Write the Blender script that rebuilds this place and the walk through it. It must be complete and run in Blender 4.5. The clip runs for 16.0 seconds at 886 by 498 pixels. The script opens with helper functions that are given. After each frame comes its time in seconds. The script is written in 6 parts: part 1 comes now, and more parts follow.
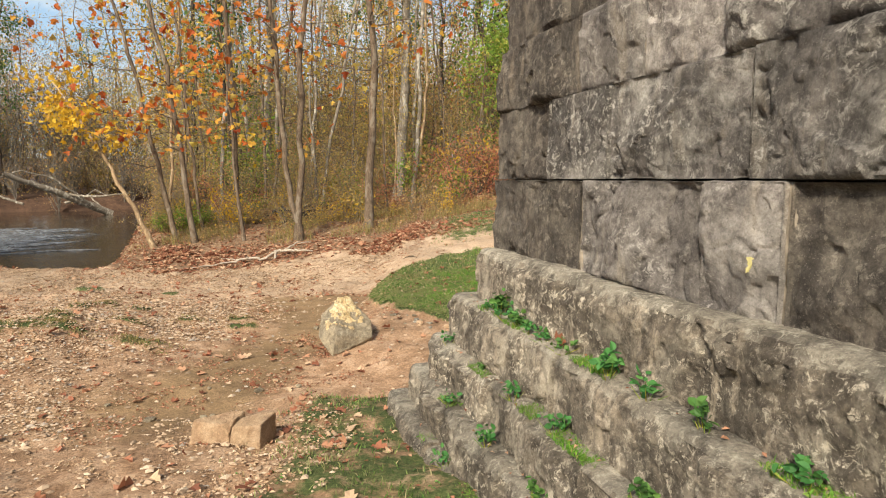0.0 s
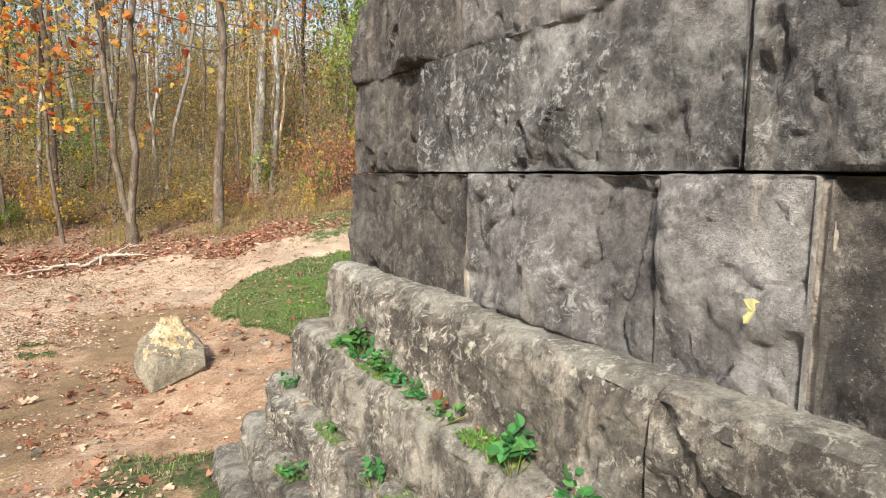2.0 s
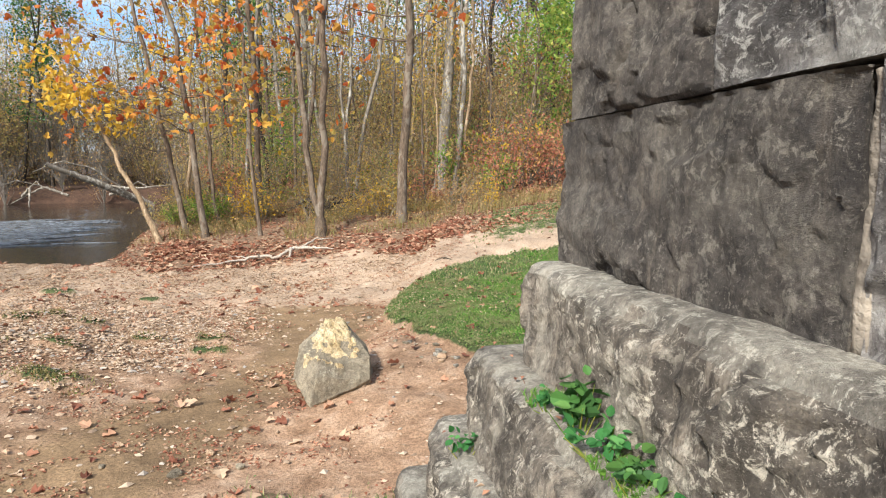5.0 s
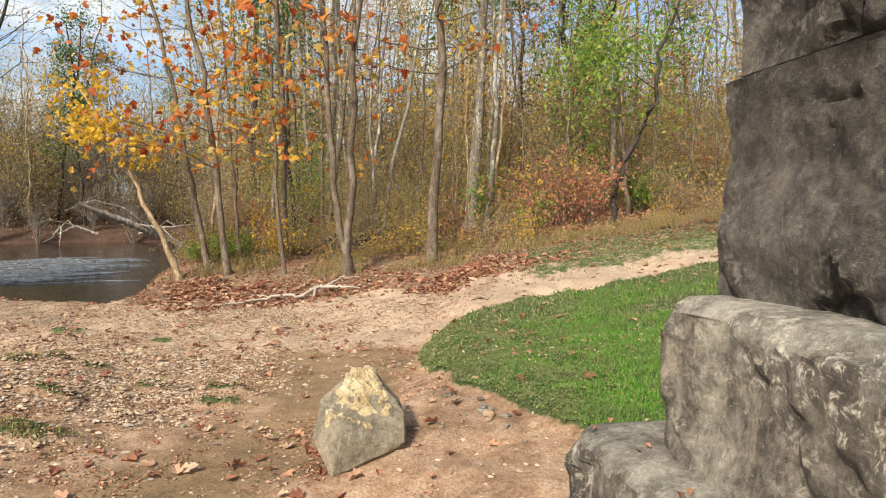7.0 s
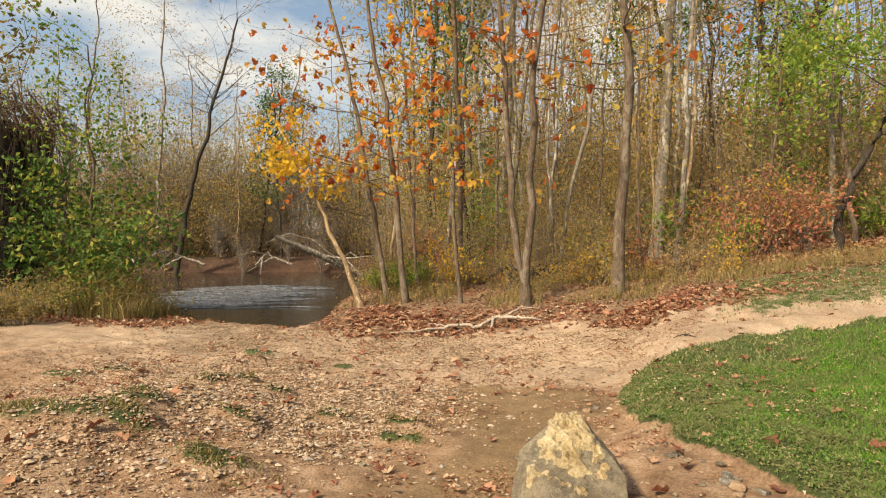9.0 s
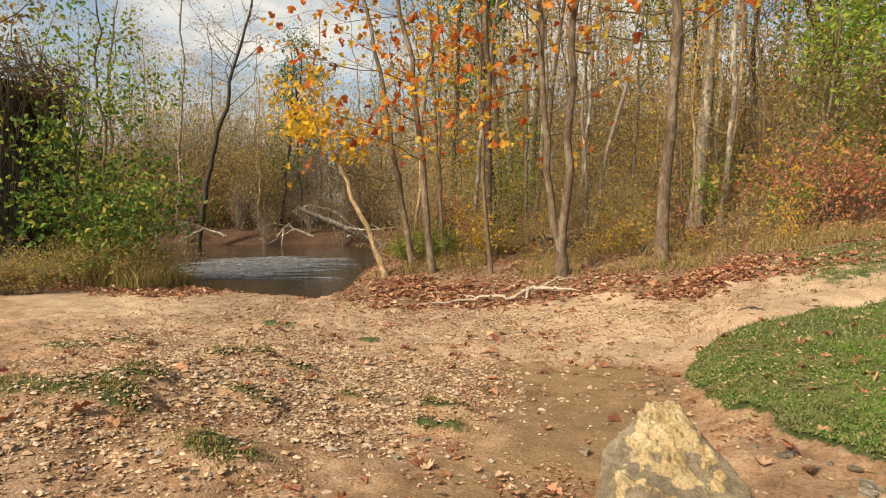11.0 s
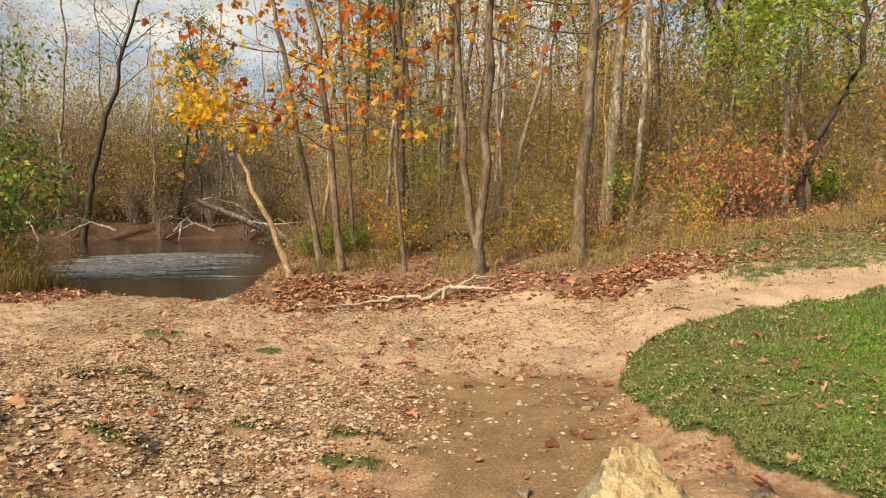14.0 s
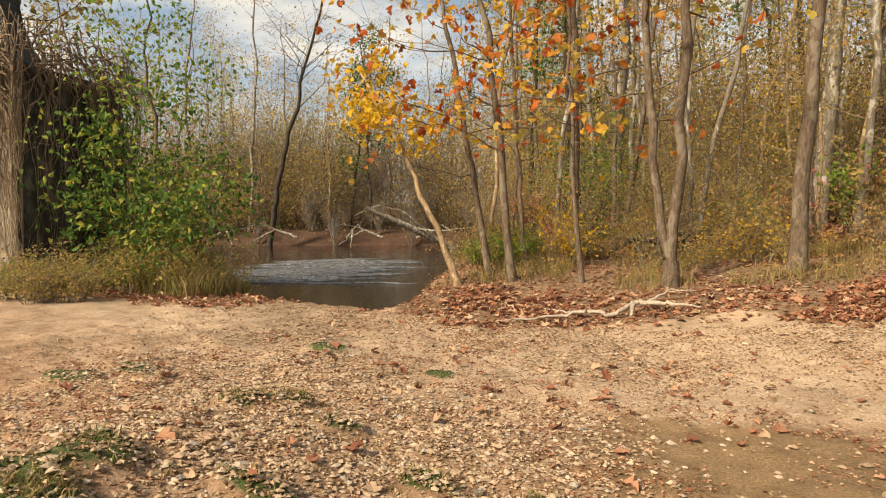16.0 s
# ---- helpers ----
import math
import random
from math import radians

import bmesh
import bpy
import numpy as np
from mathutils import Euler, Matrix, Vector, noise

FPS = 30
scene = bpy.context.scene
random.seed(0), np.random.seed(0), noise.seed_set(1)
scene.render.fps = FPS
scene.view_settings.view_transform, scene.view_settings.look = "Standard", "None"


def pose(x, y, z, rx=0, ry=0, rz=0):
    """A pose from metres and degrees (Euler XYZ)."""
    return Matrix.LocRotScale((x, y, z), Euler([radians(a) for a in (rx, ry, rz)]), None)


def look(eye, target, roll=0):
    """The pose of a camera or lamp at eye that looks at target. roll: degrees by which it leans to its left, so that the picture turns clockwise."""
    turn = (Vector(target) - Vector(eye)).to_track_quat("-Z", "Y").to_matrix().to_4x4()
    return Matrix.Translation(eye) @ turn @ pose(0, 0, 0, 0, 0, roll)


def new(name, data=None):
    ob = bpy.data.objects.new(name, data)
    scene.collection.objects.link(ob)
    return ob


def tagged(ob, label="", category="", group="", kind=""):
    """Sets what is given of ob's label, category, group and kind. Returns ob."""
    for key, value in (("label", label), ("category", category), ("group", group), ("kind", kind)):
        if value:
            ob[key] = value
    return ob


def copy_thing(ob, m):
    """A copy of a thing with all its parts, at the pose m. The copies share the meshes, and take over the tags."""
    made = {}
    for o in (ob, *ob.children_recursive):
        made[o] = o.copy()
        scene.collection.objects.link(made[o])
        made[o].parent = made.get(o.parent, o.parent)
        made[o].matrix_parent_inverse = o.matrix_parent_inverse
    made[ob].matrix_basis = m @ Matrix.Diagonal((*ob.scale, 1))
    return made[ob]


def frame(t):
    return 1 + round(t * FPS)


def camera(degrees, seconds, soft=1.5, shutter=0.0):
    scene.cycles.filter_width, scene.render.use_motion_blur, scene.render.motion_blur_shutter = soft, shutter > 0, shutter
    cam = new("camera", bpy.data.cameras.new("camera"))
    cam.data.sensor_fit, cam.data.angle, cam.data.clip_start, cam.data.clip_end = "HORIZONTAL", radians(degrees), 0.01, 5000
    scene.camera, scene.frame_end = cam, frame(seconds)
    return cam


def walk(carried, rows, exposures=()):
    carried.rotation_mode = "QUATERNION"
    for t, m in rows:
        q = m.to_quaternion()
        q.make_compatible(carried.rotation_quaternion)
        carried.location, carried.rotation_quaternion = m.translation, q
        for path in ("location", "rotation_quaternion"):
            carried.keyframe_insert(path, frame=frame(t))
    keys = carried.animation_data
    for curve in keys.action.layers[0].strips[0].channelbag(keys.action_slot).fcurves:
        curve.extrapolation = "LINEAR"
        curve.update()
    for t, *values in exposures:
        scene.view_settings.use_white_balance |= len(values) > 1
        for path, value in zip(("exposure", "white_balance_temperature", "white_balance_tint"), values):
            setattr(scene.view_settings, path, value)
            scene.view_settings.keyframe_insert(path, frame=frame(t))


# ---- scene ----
cam = camera(71.4, 16.0, soft=1.1)
METRES, EYE, TILT, LEAN, TURN = 8.0, 1.5, -6.4, 0.0, 0.0
ROWS = [
    (0.0, 0.0, 0.0, 0.0, -0.0, 0.0, -0.0),
    (0.5, 0.0051, 0.0407, 0.0066, -6.43, -0.18, 0.49),
    (1.0, 0.0186, 0.078, 0.008, -9.55, -0.21, 0.74),
    (1.5, 0.0243, 0.1133, 0.0121, -11.31, -0.21, 0.44),
    (2.0, 0.0231, 0.1523, 0.0137, -12.16, -0.29, 0.52),
    (2.5, 0.0291, 0.1896, 0.0128, -12.64, -0.39, 0.55),
    (3.0, 0.0294, 0.2243, 0.0214, -6.79, -0.33, 0.1),
    (3.5, 0.0197, 0.2571, 0.0211, -5.45, -0.53, -0.09),
    (4.0, 0.0202, 0.2899, 0.0186, -4.2, -0.44, -0.22),
    (4.5, 0.0239, 0.3181, 0.0133, 3.05, -0.56, -0.74),
    (7.0, -0.0145, 0.4606, 0.0024, 6.84, 3.48, -1.27),
    (7.5, -0.0175, 0.491, 0.0002, 11.92, 4.78, -1.79),
    (8.0, -0.033, 0.5133, 0.0004, 19.21, 5.92, -2.73),
    (8.5, -0.0553, 0.5359, -0.0014, 21.48, 6.22, -2.84),
    (11.0, -0.147, 0.6653, -0.0146, 24.18, 3.46, -3.1),
    (11.5, -0.1605, 0.6762, -0.0133, 9.99, 3.93, -1.75),
    (12.0, -0.1596, 0.6921, -0.0081, 5.76, 3.7, -0.69),
    (12.5, -0.1513, 0.7067, -0.0035, 5.11, 3.89, -0.56),
    (13.0, -0.1549, 0.7184, -0.0029, 7.83, 3.74, -1.36),
    (13.5, -0.1713, 0.739, -0.003, 12.13, 3.43, -2.18),
    (14.0, -0.1908, 0.7612, -0.0019, 15.92, 3.36, -2.51),
    (14.5, -0.214, 0.7893, 0.0041, 25.29, 2.72, -3.36),
    (15.0, -0.2441, 0.8145, 0.0044, 30.27, 2.52, -3.87),
    (15.5, -0.2696, 0.8388, 0.0081, 30.6, 3.09, -3.73),
    (16.0, -0.2815, 0.8837, 0.0092, 30.64, 3.14, -3.57),
]
EXPOSURES = [(0.0, 0.96, 6800, 6), (0.5, 1.10, 6300, 6), (1.5, 1.18, 6000, 6), (3.0, 1.32, 5900, 6), (4.5, 1.20, 5800, 6), (7.0, 1.00, 6350, 6), (8.0, 0.83, 7450, 7), (16.0, 0.84, 8000, 8)]
walk(cam, [(t, pose(0, 0, EYE, TILT, LEAN, TURN) @ pose(METRES * x, METRES * y, METRES * z, 90 + pitch, roll, yaw)) for t, x, y, z, yaw, pitch, roll in ROWS],
     exposures=EXPOSURES)

# ---- world and sun ----
SUN_AZ, SUN_EL = radians(202.0), radians(38.0)      # clockwise from +y
to_sun = Vector((math.sin(SUN_AZ) * math.cos(SUN_EL), math.cos(SUN_AZ) * math.cos(SUN_EL), math.sin(SUN_EL)))
world = bpy.data.worlds.new("sky")
scene.world = world
world.use_nodes = True
wn, wl = world.node_tree.nodes, world.node_tree.links
wn.clear()
sky = wn.new("ShaderNodeTexSky")
sky.sky_type, sky.sun_disc, sky.sun_elevation, sky.sun_rotation = "NISHITA", False, SUN_EL, SUN_AZ
sky.air_density, sky.dust_density, sky.ozone_density = 1.0, 2.0, 1.0
coord = wn.new("ShaderNodeTexCoord")
squash = wn.new("ShaderNodeMapping")
squash.inputs["Scale"].default_value = (1.0, 1.0, 2.6)
cloud = wn.new("ShaderNodeTexNoise")
cloud.inputs["Scale"].default_value, cloud.inputs["Detail"].default_value, cloud.inputs["Roughness"].default_value = 3.2, 7.0, 0.58
cover = wn.new("ShaderNodeValToRGB")
cover.color_ramp.elements[0].position, cover.color_ramp.elements[1].position = 0.44, 0.62
whiten = wn.new("ShaderNodeMixRGB")
whiten.inputs[2].default_value = (4.5, 4.65, 4.9, 1)
bg = wn.new("ShaderNodeBackground")
bg.inputs["Strength"].default_value = 0.108
wo = wn.new("ShaderNodeOutputWorld")
wl.new(coord.outputs["Generated"], squash.inputs["Vector"])
wl.new(squash.outputs["Vector"], cloud.inputs["Vector"])
wl.new(cloud.outputs["Fac"], cover.inputs["Fac"])
wl.new(cover.outputs["Color"], whiten.inputs[0])
wl.new(sky.outputs["Color"], whiten.inputs[1])
wl.new(whiten.outputs["Color"], bg.inputs["Color"])
wl.new(bg.outputs["Background"], wo.inputs["Surface"])

sun = new("sun", bpy.data.lights.new("sun", "SUN"))
sun.data.energy, sun.data.angle, sun.data.color = 3.5, radians(6.0), (1.0, 0.905, 0.77)
sun.matrix_world = look(to_sun * 60, (0, 0, 0))

# ---- materials ----


class Mat:
    """A node material with a few shortcuts."""

    def __init__(self, name, rough=0.85):
        self.m = bpy.data.materials.new(name)
        self.m.use_nodes = True
        self.n, self.l = self.m.node_tree.nodes, self.m.node_tree.links
        self.b = self.n["Principled BSDF"]
        self.b.inputs["Roughness"].default_value = rough
        self.b.inputs["Specular IOR Level"].default_value = 0.25

    def coords(self, scale=(1, 1, 1), kind="Object"):
        c, mp = self.n.new("ShaderNodeTexCoord"), self.n.new("ShaderNodeMapping")
        mp.inputs["Scale"].default_value = scale
        self.l.new(c.outputs[kind], mp.inputs["Vector"])
        return mp.outputs["Vector"]

    def world_coords(self, scale=(1, 1, 1)):
        c, mp = self.n.new("ShaderNodeNewGeometry"), self.n.new("ShaderNodeMapping")
        mp.inputs["Scale"].default_value = scale
        self.l.new(c.outputs["Position"], mp.inputs["Vector"])
        return mp.outputs["Vector"]

    def noise(self, vec, scale, detail=5.0, rough=0.6, warp=0.0):
        t = self.n.new("ShaderNodeTexNoise")
        t.inputs["Scale"].default_value, t.inputs["Detail"].default_value = scale, detail
        t.inputs["Roughness"].default_value, t.inputs["Distortion"].default_value = rough, warp
        self.l.new(vec, t.inputs["Vector"])
        return t.outputs["Fac"]

    def voronoi(self, vec, scale, out="Color"):
        t = self.n.new("ShaderNodeTexVoronoi")
        t.inputs["Scale"].default_value = scale
        self.l.new(vec, t.inputs["Vector"])
        return t.outputs[out]

    def ramp(self, fac, stops, constant=False):
        r = self.n.new("ShaderNodeValToRGB")
        e = r.color_ramp.elements
        while len(e) < len(stops):
            e.new(0.5)
        for el, (p, c) in zip(e, stops):
            el.position = p
            el.color = (*c, 1) if isinstance(c, tuple) else (c, c, c, 1)
        if constant:
            r.color_ramp.interpolation = "CONSTANT"
        self.l.new(fac, r.inputs["Fac"])
        return r.outputs["Color"]

    def mix(self, fac, a, b, how="MIX"):
        x = self.n.new("ShaderNodeMixRGB")
        x.blend_type = how
        for i, v in enumerate((fac, a, b)):
            if isinstance(v, (int, float)):
                x.inputs[i].default_value = v if i == 0 else (v, v, v, 1)
            elif isinstance(v, tuple):
                x.inputs[i].default_value = (*v, 1)
            else:
                self.l.new(v, x.inputs[i])
        return x.outputs["Color"]

    def attr(self, name):
        a = self.n.new("ShaderNodeAttribute")
        a.attribute_name = name
        return a.outputs["Fac"]

    def island(self):
        return self.n.new("ShaderNodeNewGeometry").outputs["Random Per Island"]

    def piece(self):
        return self.n.new("ShaderNodeObjectInfo").outputs["Random"]

    def colour(self, c):
        if isinstance(c, tuple):
            self.b.inputs["Base Color"].default_value = (*c, 1)
        else:
            self.l.new(c, self.b.inputs["Base Color"])
        return self

    def relief(self, fac, strength=0.5, distance=0.02):
        b = self.n.new("ShaderNodeBump")
        b.inputs["Strength"].default_value, b.inputs["Distance"].default_value = strength, distance
        self.l.new(fac, b.inputs["Height"])
        self.l.new(b.outputs["Normal"], self.b.inputs["Normal"])
        return self


def stone_material(name, tones, streak=0.5, lichen=0.5, dark=0.65, blotch=0.3):
    s = Mat(name, 0.92)
    v = s.world_coords()
    big = s.noise(v, 1.1, 4, 0.6, 0.3)
    mid = s.noise(v, 11.0, 10, 0.74, 0.25)
    wide = s.noise(v, 3.2, 7, 0.66, 0.3)
    fine = s.noise(v, 75.0, 6, 0.75)
    grit = s.noise(v, 220.0, 3, 0.7)
    c = s.ramp(s.mix(0.3, mid, wide), [(0.40, s_mix(tones[0], tones[1], 0.2)), (0.49, tones[1]), (0.58, tones[2])])
    # paler and darker fields, stone by stone
    c = s.mix(s.ramp(s.noise(v, 2.4, 8, 0.72, 0.4), [(0.50, 0.0), (0.60, blotch)]), c, tones[4])
    crust = s.noise(s.world_coords((1.0, 1.0, 0.6)), 2.0, 8, 0.66, 0.5)
    c = s.mix(s.ramp(crust, [(0.45, 0.0), (0.62, dark)]), c, tones[0])
    # mineral streaks and dark water marks that run down
    run = s.noise(s.world_coords((5.0, 5.0, 0.45)), 1.7, 6, 0.68, 0.3)
    c = s.mix(s.mix(1.0, s.ramp(run, [(0.55, 0.0), (0.64, streak)]), s.ramp(big, [(0.44, 0.0), (0.58, 1.0)]), "MULTIPLY"), c, tones[3])
    drip = s.noise(s.world_coords((7.0, 7.0, 0.5)), 1.3, 5, 0.6, 0.2)
    c = s.mix(s.mix(1.0, s.ramp(drip, [(0.52, 0.0), (0.62, 0.55)]), s.ramp(big, [(0.42, 1.0), (0.56, 0.0)]), "MULTIPLY"), c, tones[0])
    # lichen in broken blotches, specks and pits
    spots = s.noise(v, 20.0, 9, 0.80, 0.5)
    c = s.mix(s.mix(1.0, s.ramp(spots, [(0.525, 0.0), (0.58, lichen)]), s.ramp(s.noise(v, 1.8, 6, 0.7, 0.5), [(0.42, 0.06), (0.56, 1.0)]), "MULTIPLY"), c, tones[4])
    c = s.mix(s.ramp(s.noise(v, 90.0, 4, 0.8), [(0.62, 0.0), (0.67, 0.55)]), c, tones[4])
    c = s.mix(s.ramp(s.noise(v, 48.0, 5, 0.8), [(0.33, 0.7), (0.40, 0.0)]), c, tones[0])
    c = s.mix(0.6, c, s.ramp(fine, [(0.32, 0.40), (0.62, 1.15)]), "MULTIPLY")
    c = s.mix(1.0, c, s.ramp(s.piece(), [(0.0, 0.78), (1.0, 1.18)]), "MULTIPLY")
    s.colour(c)
    s.relief(s.mix(0.35, s.mix(0.5, mid, fine), grit), 1.0, 0.036)
    return s.m


def s_mix(a, b, t):
    return tuple(p + (q - p) * t for p, q in zip(a, b))


STONE = stone_material("pier stone", [(0.085, 0.075, 0.070), (0.255, 0.225, 0.208), (0.42, 0.378, 0.345), (0.50, 0.43, 0.35), (0.64, 0.59, 0.53)], 0.55, 0.75, 0.5, 0.3)
MOTTLED = stone_material("lichened pier stone", [(0.052, 0.046, 0.043), (0.145, 0.130, 0.120), (0.27, 0.24, 0.22), (0.45, 0.39, 0.32), (0.64, 0.60, 0.54)], 0.4, 0.9, 0.75, 0.55)
BLACKENED = stone_material("crusted pier stone", [(0.035, 0.030, 0.027), (0.088, 0.074, 0.064), (0.165, 0.140, 0.116), (0.31, 0.25, 0.19), (0.43, 0.38, 0.31)], 0.45, 0.45, 0.6, 0.2)
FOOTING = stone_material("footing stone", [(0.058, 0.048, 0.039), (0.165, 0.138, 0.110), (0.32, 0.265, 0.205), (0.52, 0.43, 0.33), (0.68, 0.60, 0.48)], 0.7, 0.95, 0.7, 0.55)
# footing stone made paler, with the sky light on the step tops in its tones
LIT_FOOTING = stone_material("sky-lit footing stone", [(0.085, 0.074, 0.062), (0.27, 0.235, 0.190), (0.43, 0.38, 0.305), (0.52, 0.45, 0.36), (0.66, 0.60, 0.49)], 0.4, 0.8, 0.55, 0.5)
BOULDER = stone_material("boulder stone", [(0.14, 0.115, 0.085), (0.30, 0.245, 0.17), (0.43, 0.355, 0.25), (0.50, 0.38, 0.22), (0.56, 0.49, 0.36)], 0.35, 0.5, 0.35, 0.2)
FRESH = stone_material("flaking yellow rock", [(0.36, 0.25, 0.13), (0.62, 0.46, 0.25), (0.76, 0.61, 0.36), (0.74, 0.60, 0.38), (0.86, 0.76, 0.55)], 0.2, 0.9, 0.2, 0.5)
PINK = stone_material("pink sandstone", [(0.36, 0.22, 0.13), (0.54, 0.37, 0.23), (0.64, 0.46, 0.30), (0.62, 0.42, 0.30), (0.70, 0.55, 0.41)], 0.2, 0.3, 0.3, 0.2)

mortar = Mat("mortar", 0.95)
mv = mortar.world_coords()
mortar.colour(mortar.ramp(mortar.noise(mv, 9.0, 6), [(0.3, (0.12, 0.10, 0.08)), (0.7, (0.40, 0.335, 0.26))])).relief(mortar.noise(mv, 50.0, 4), 0.7, 0.02)
MORTAR = mortar.m


def ground_material():
    g = Mat("ground", 0.95)
    v = g.world_coords()
    big, mid, fine = g.noise(v, 0.55, 5, 0.55, 0.4), g.noise(v, 3.2, 7, 0.65, 0.3), g.noise(v, 42.0, 6, 0.7)
    dirt = g.ramp(mid, [(0.32, (0.22, 0.125, 0.070)), (0.50, (0.41, 0.255, 0.155)), (0.68, (0.57, 0.395, 0.265))])
    sand = g.ramp(mid, [(0.3, (0.41, 0.275, 0.175)), (0.7, (0.60, 0.455, 0.325))])
    damp = g.ramp(mid, [(0.3, (0.195, 0.125, 0.066)), (0.7, (0.345, 0.225, 0.122))])
    leaf = g.ramp(g.noise(v, 15.0, 5, 0.7), [(0.32, (0.10, 0.062, 0.037)), (0.5, (0.25, 0.155, 0.095)), (0.7, (0.41, 0.285, 0.18))])
    turf = g.ramp(g.noise(v, 16.0, 6, 0.7), [(0.34, (0.045, 0.070, 0.020)), (0.54, (0.095, 0.12, 0.040)), (0.72, (0.22, 0.18, 0.095))])
    mud = g.ramp(mid, [(0.3, (0.055, 0.032, 0.022)), (0.7, (0.15, 0.085, 0.055))])
    c = dirt
    for name, col in (("damp", damp), ("sand", sand), ("leaf", leaf), ("turf", turf), ("mud", mud)):
        edge = g.mix(1.0, g.attr(name), g.ramp(g.noise(v, 5.0, 6, 0.65), [(0.25, 0.55), (0.75, 1.45)]), "MULTIPLY")
        c = g.mix(g.ramp(edge, [(0.42, 0.0), (0.58, 1.0)] if name == "turf" else [(0.30, 0.0), (0.70, 1.0)]), c, col)
    c = g.mix(0.7, c, g.ramp(fine, [(0.34, 0.30), (0.60, 1.12)]), "MULTIPLY")
    c = g.mix(0.6, c, g.ramp(big, [(0.36, 0.55), (0.62, 1.05)]), "MULTIPLY")
    g.colour(c).relief(g.mix(0.55, mid, fine), 0.7, 0.05)
    return g.m


GROUND = ground_material()


def leaf_material(name, stops, sheer=0.35, rough=0.6, patches=None):
    """Leaves whose tone changes from leaf to leaf."""
    m = Mat(name, rough)
    c = m.ramp(m.island(), stops)
    c = m.mix(0.35, c, m.ramp(m.noise(m.world_coords(), 24.0, 4), [(0.3, 0.45), (0.7, 1.0)]), "MULTIPLY")
    if patches:
        c = m.mix(m.ramp(m.noise(m.world_coords(), 1.5, 6, 0.7, 0.4), [(0.44, 0.0), (0.60, 0.8)]), c, patches)
    m.colour(c)
    t = m.n.new("ShaderNodeBsdfTranslucent")
    m.l.new(c, t.inputs["Color"])
    mx = m.n.new("ShaderNodeMixShader")
    mx.inputs[0].default_value = sheer
    m.l.new(m.b.outputs[0], mx.inputs[1])
    m.l.new(t.outputs[0], mx.inputs[2])
    m.l.new(mx.outputs[0], m.n["Material Output"].inputs["Surface"])
    return m.m


ORANGE = leaf_material("orange leaves", [(0.0, (0.36, 0.07, 0.025)), (0.25, (0.58, 0.15, 0.035)), (0.5, (0.70, 0.27, 0.06)), (0.72, (0.80, 0.46, 0.08)), (0.88, (0.62, 0.50, 0.12)), (1.0, (0.26, 0.10, 0.04))], 0.5)
YELLOW = leaf_material("yellow leaves", [(0.0, (0.70, 0.42, 0.04)), (0.5, (0.80, 0.52, 0.05)), (0.85, (0.62, 0.44, 0.08)), (1.0, (0.5, 0.25, 0.04))], 0.45)
OLIVE = leaf_material("olive leaves", [(0.0, (0.20, 0.175, 0.06)), (0.35, (0.34, 0.28, 0.09)), (0.6, (0.56, 0.45, 0.15)), (0.8, (0.62, 0.43, 0.15)), (1.0, (0.40, 0.23, 0.10))], 0.5)
RUSSET = leaf_material("russet leaves", [(0.0, (0.26, 0.155, 0.075)), (0.4, (0.42, 0.275, 0.115)), (0.7, (0.55, 0.39, 0.17)), (1.0, (0.55, 0.28, 0.11))], 0.45)
GREEN = leaf_material("green leaves", [(0.0, (0.09, 0.17, 0.03)), (0.5, (0.20, 0.34, 0.05)), (0.8, (0.36, 0.44, 0.08)), (1.0, (0.54, 0.48, 0.09))], 0.45)
LIMELEAF = leaf_material("light green leaves", [(0.0, (0.14, 0.26, 0.045)), (0.5, (0.28, 0.43, 0.075)), (0.8, (0.42, 0.50, 0.10)), (1.0, (0.56, 0.52, 0.12))], 0.5)
DEEP = leaf_material("dark green leaves", [(0.0, (0.03, 0.075, 0.02)), (0.6, (0.07, 0.16, 0.035)), (0.9, (0.16, 0.25, 0.05)), (1.0, (0.5, 0.42, 0.07))], 0.3)
PINKLEAF = leaf_material("pink leaves", [(0.0, (0.42, 0.13, 0.09)), (0.5, (0.60, 0.24, 0.15)), (1.0, (0.55, 0.36, 0.14))], 0.4)
FALLEN = leaf_material("fallen leaves", [(0.0, (0.17, 0.065, 0.040)), (0.35, (0.33, 0.13, 0.075)), (0.65, (0.46, 0.25, 0.15)), (0.9, (0.52, 0.35, 0.23)), (1.0, (0.56, 0.40, 0.26))], 0.15, 0.8)
PALELEAF = leaf_material("pale yellow leaf", [(0.0, (0.72, 0.64, 0.28)), (1.0, (0.80, 0.72, 0.34))], 0.2, 0.7)
TAN = leaf_material("tan leaf crumbs", [(0.0, (0.13, 0.075, 0.045)), (0.3, (0.34, 0.215, 0.13)), (0.7, (0.52, 0.37, 0.235)), (1.0, (0.60, 0.47, 0.33))], 0.12, 0.85)
GRASS = leaf_material("grass", [(0.0, (0.075, 0.185, 0.022)), (0.45, (0.14, 0.34, 0.038)), (0.78, (0.24, 0.46, 0.06)), (0.90, (0.36, 0.40, 0.12)), (1.0, (0.50, 0.42, 0.21))], 0.45, 0.6, (0.17, 0.25, 0.07))
TURF = leaf_material("trodden grass", [(0.0, (0.060, 0.115, 0.028)), (0.40, (0.125, 0.225, 0.050)), (0.68, (0.215, 0.325, 0.085)), (0.84, (0.38, 0.35, 0.16)), (1.0, (0.52, 0.42, 0.25))], 0.4, 0.6, (0.25, 0.245, 0.11))
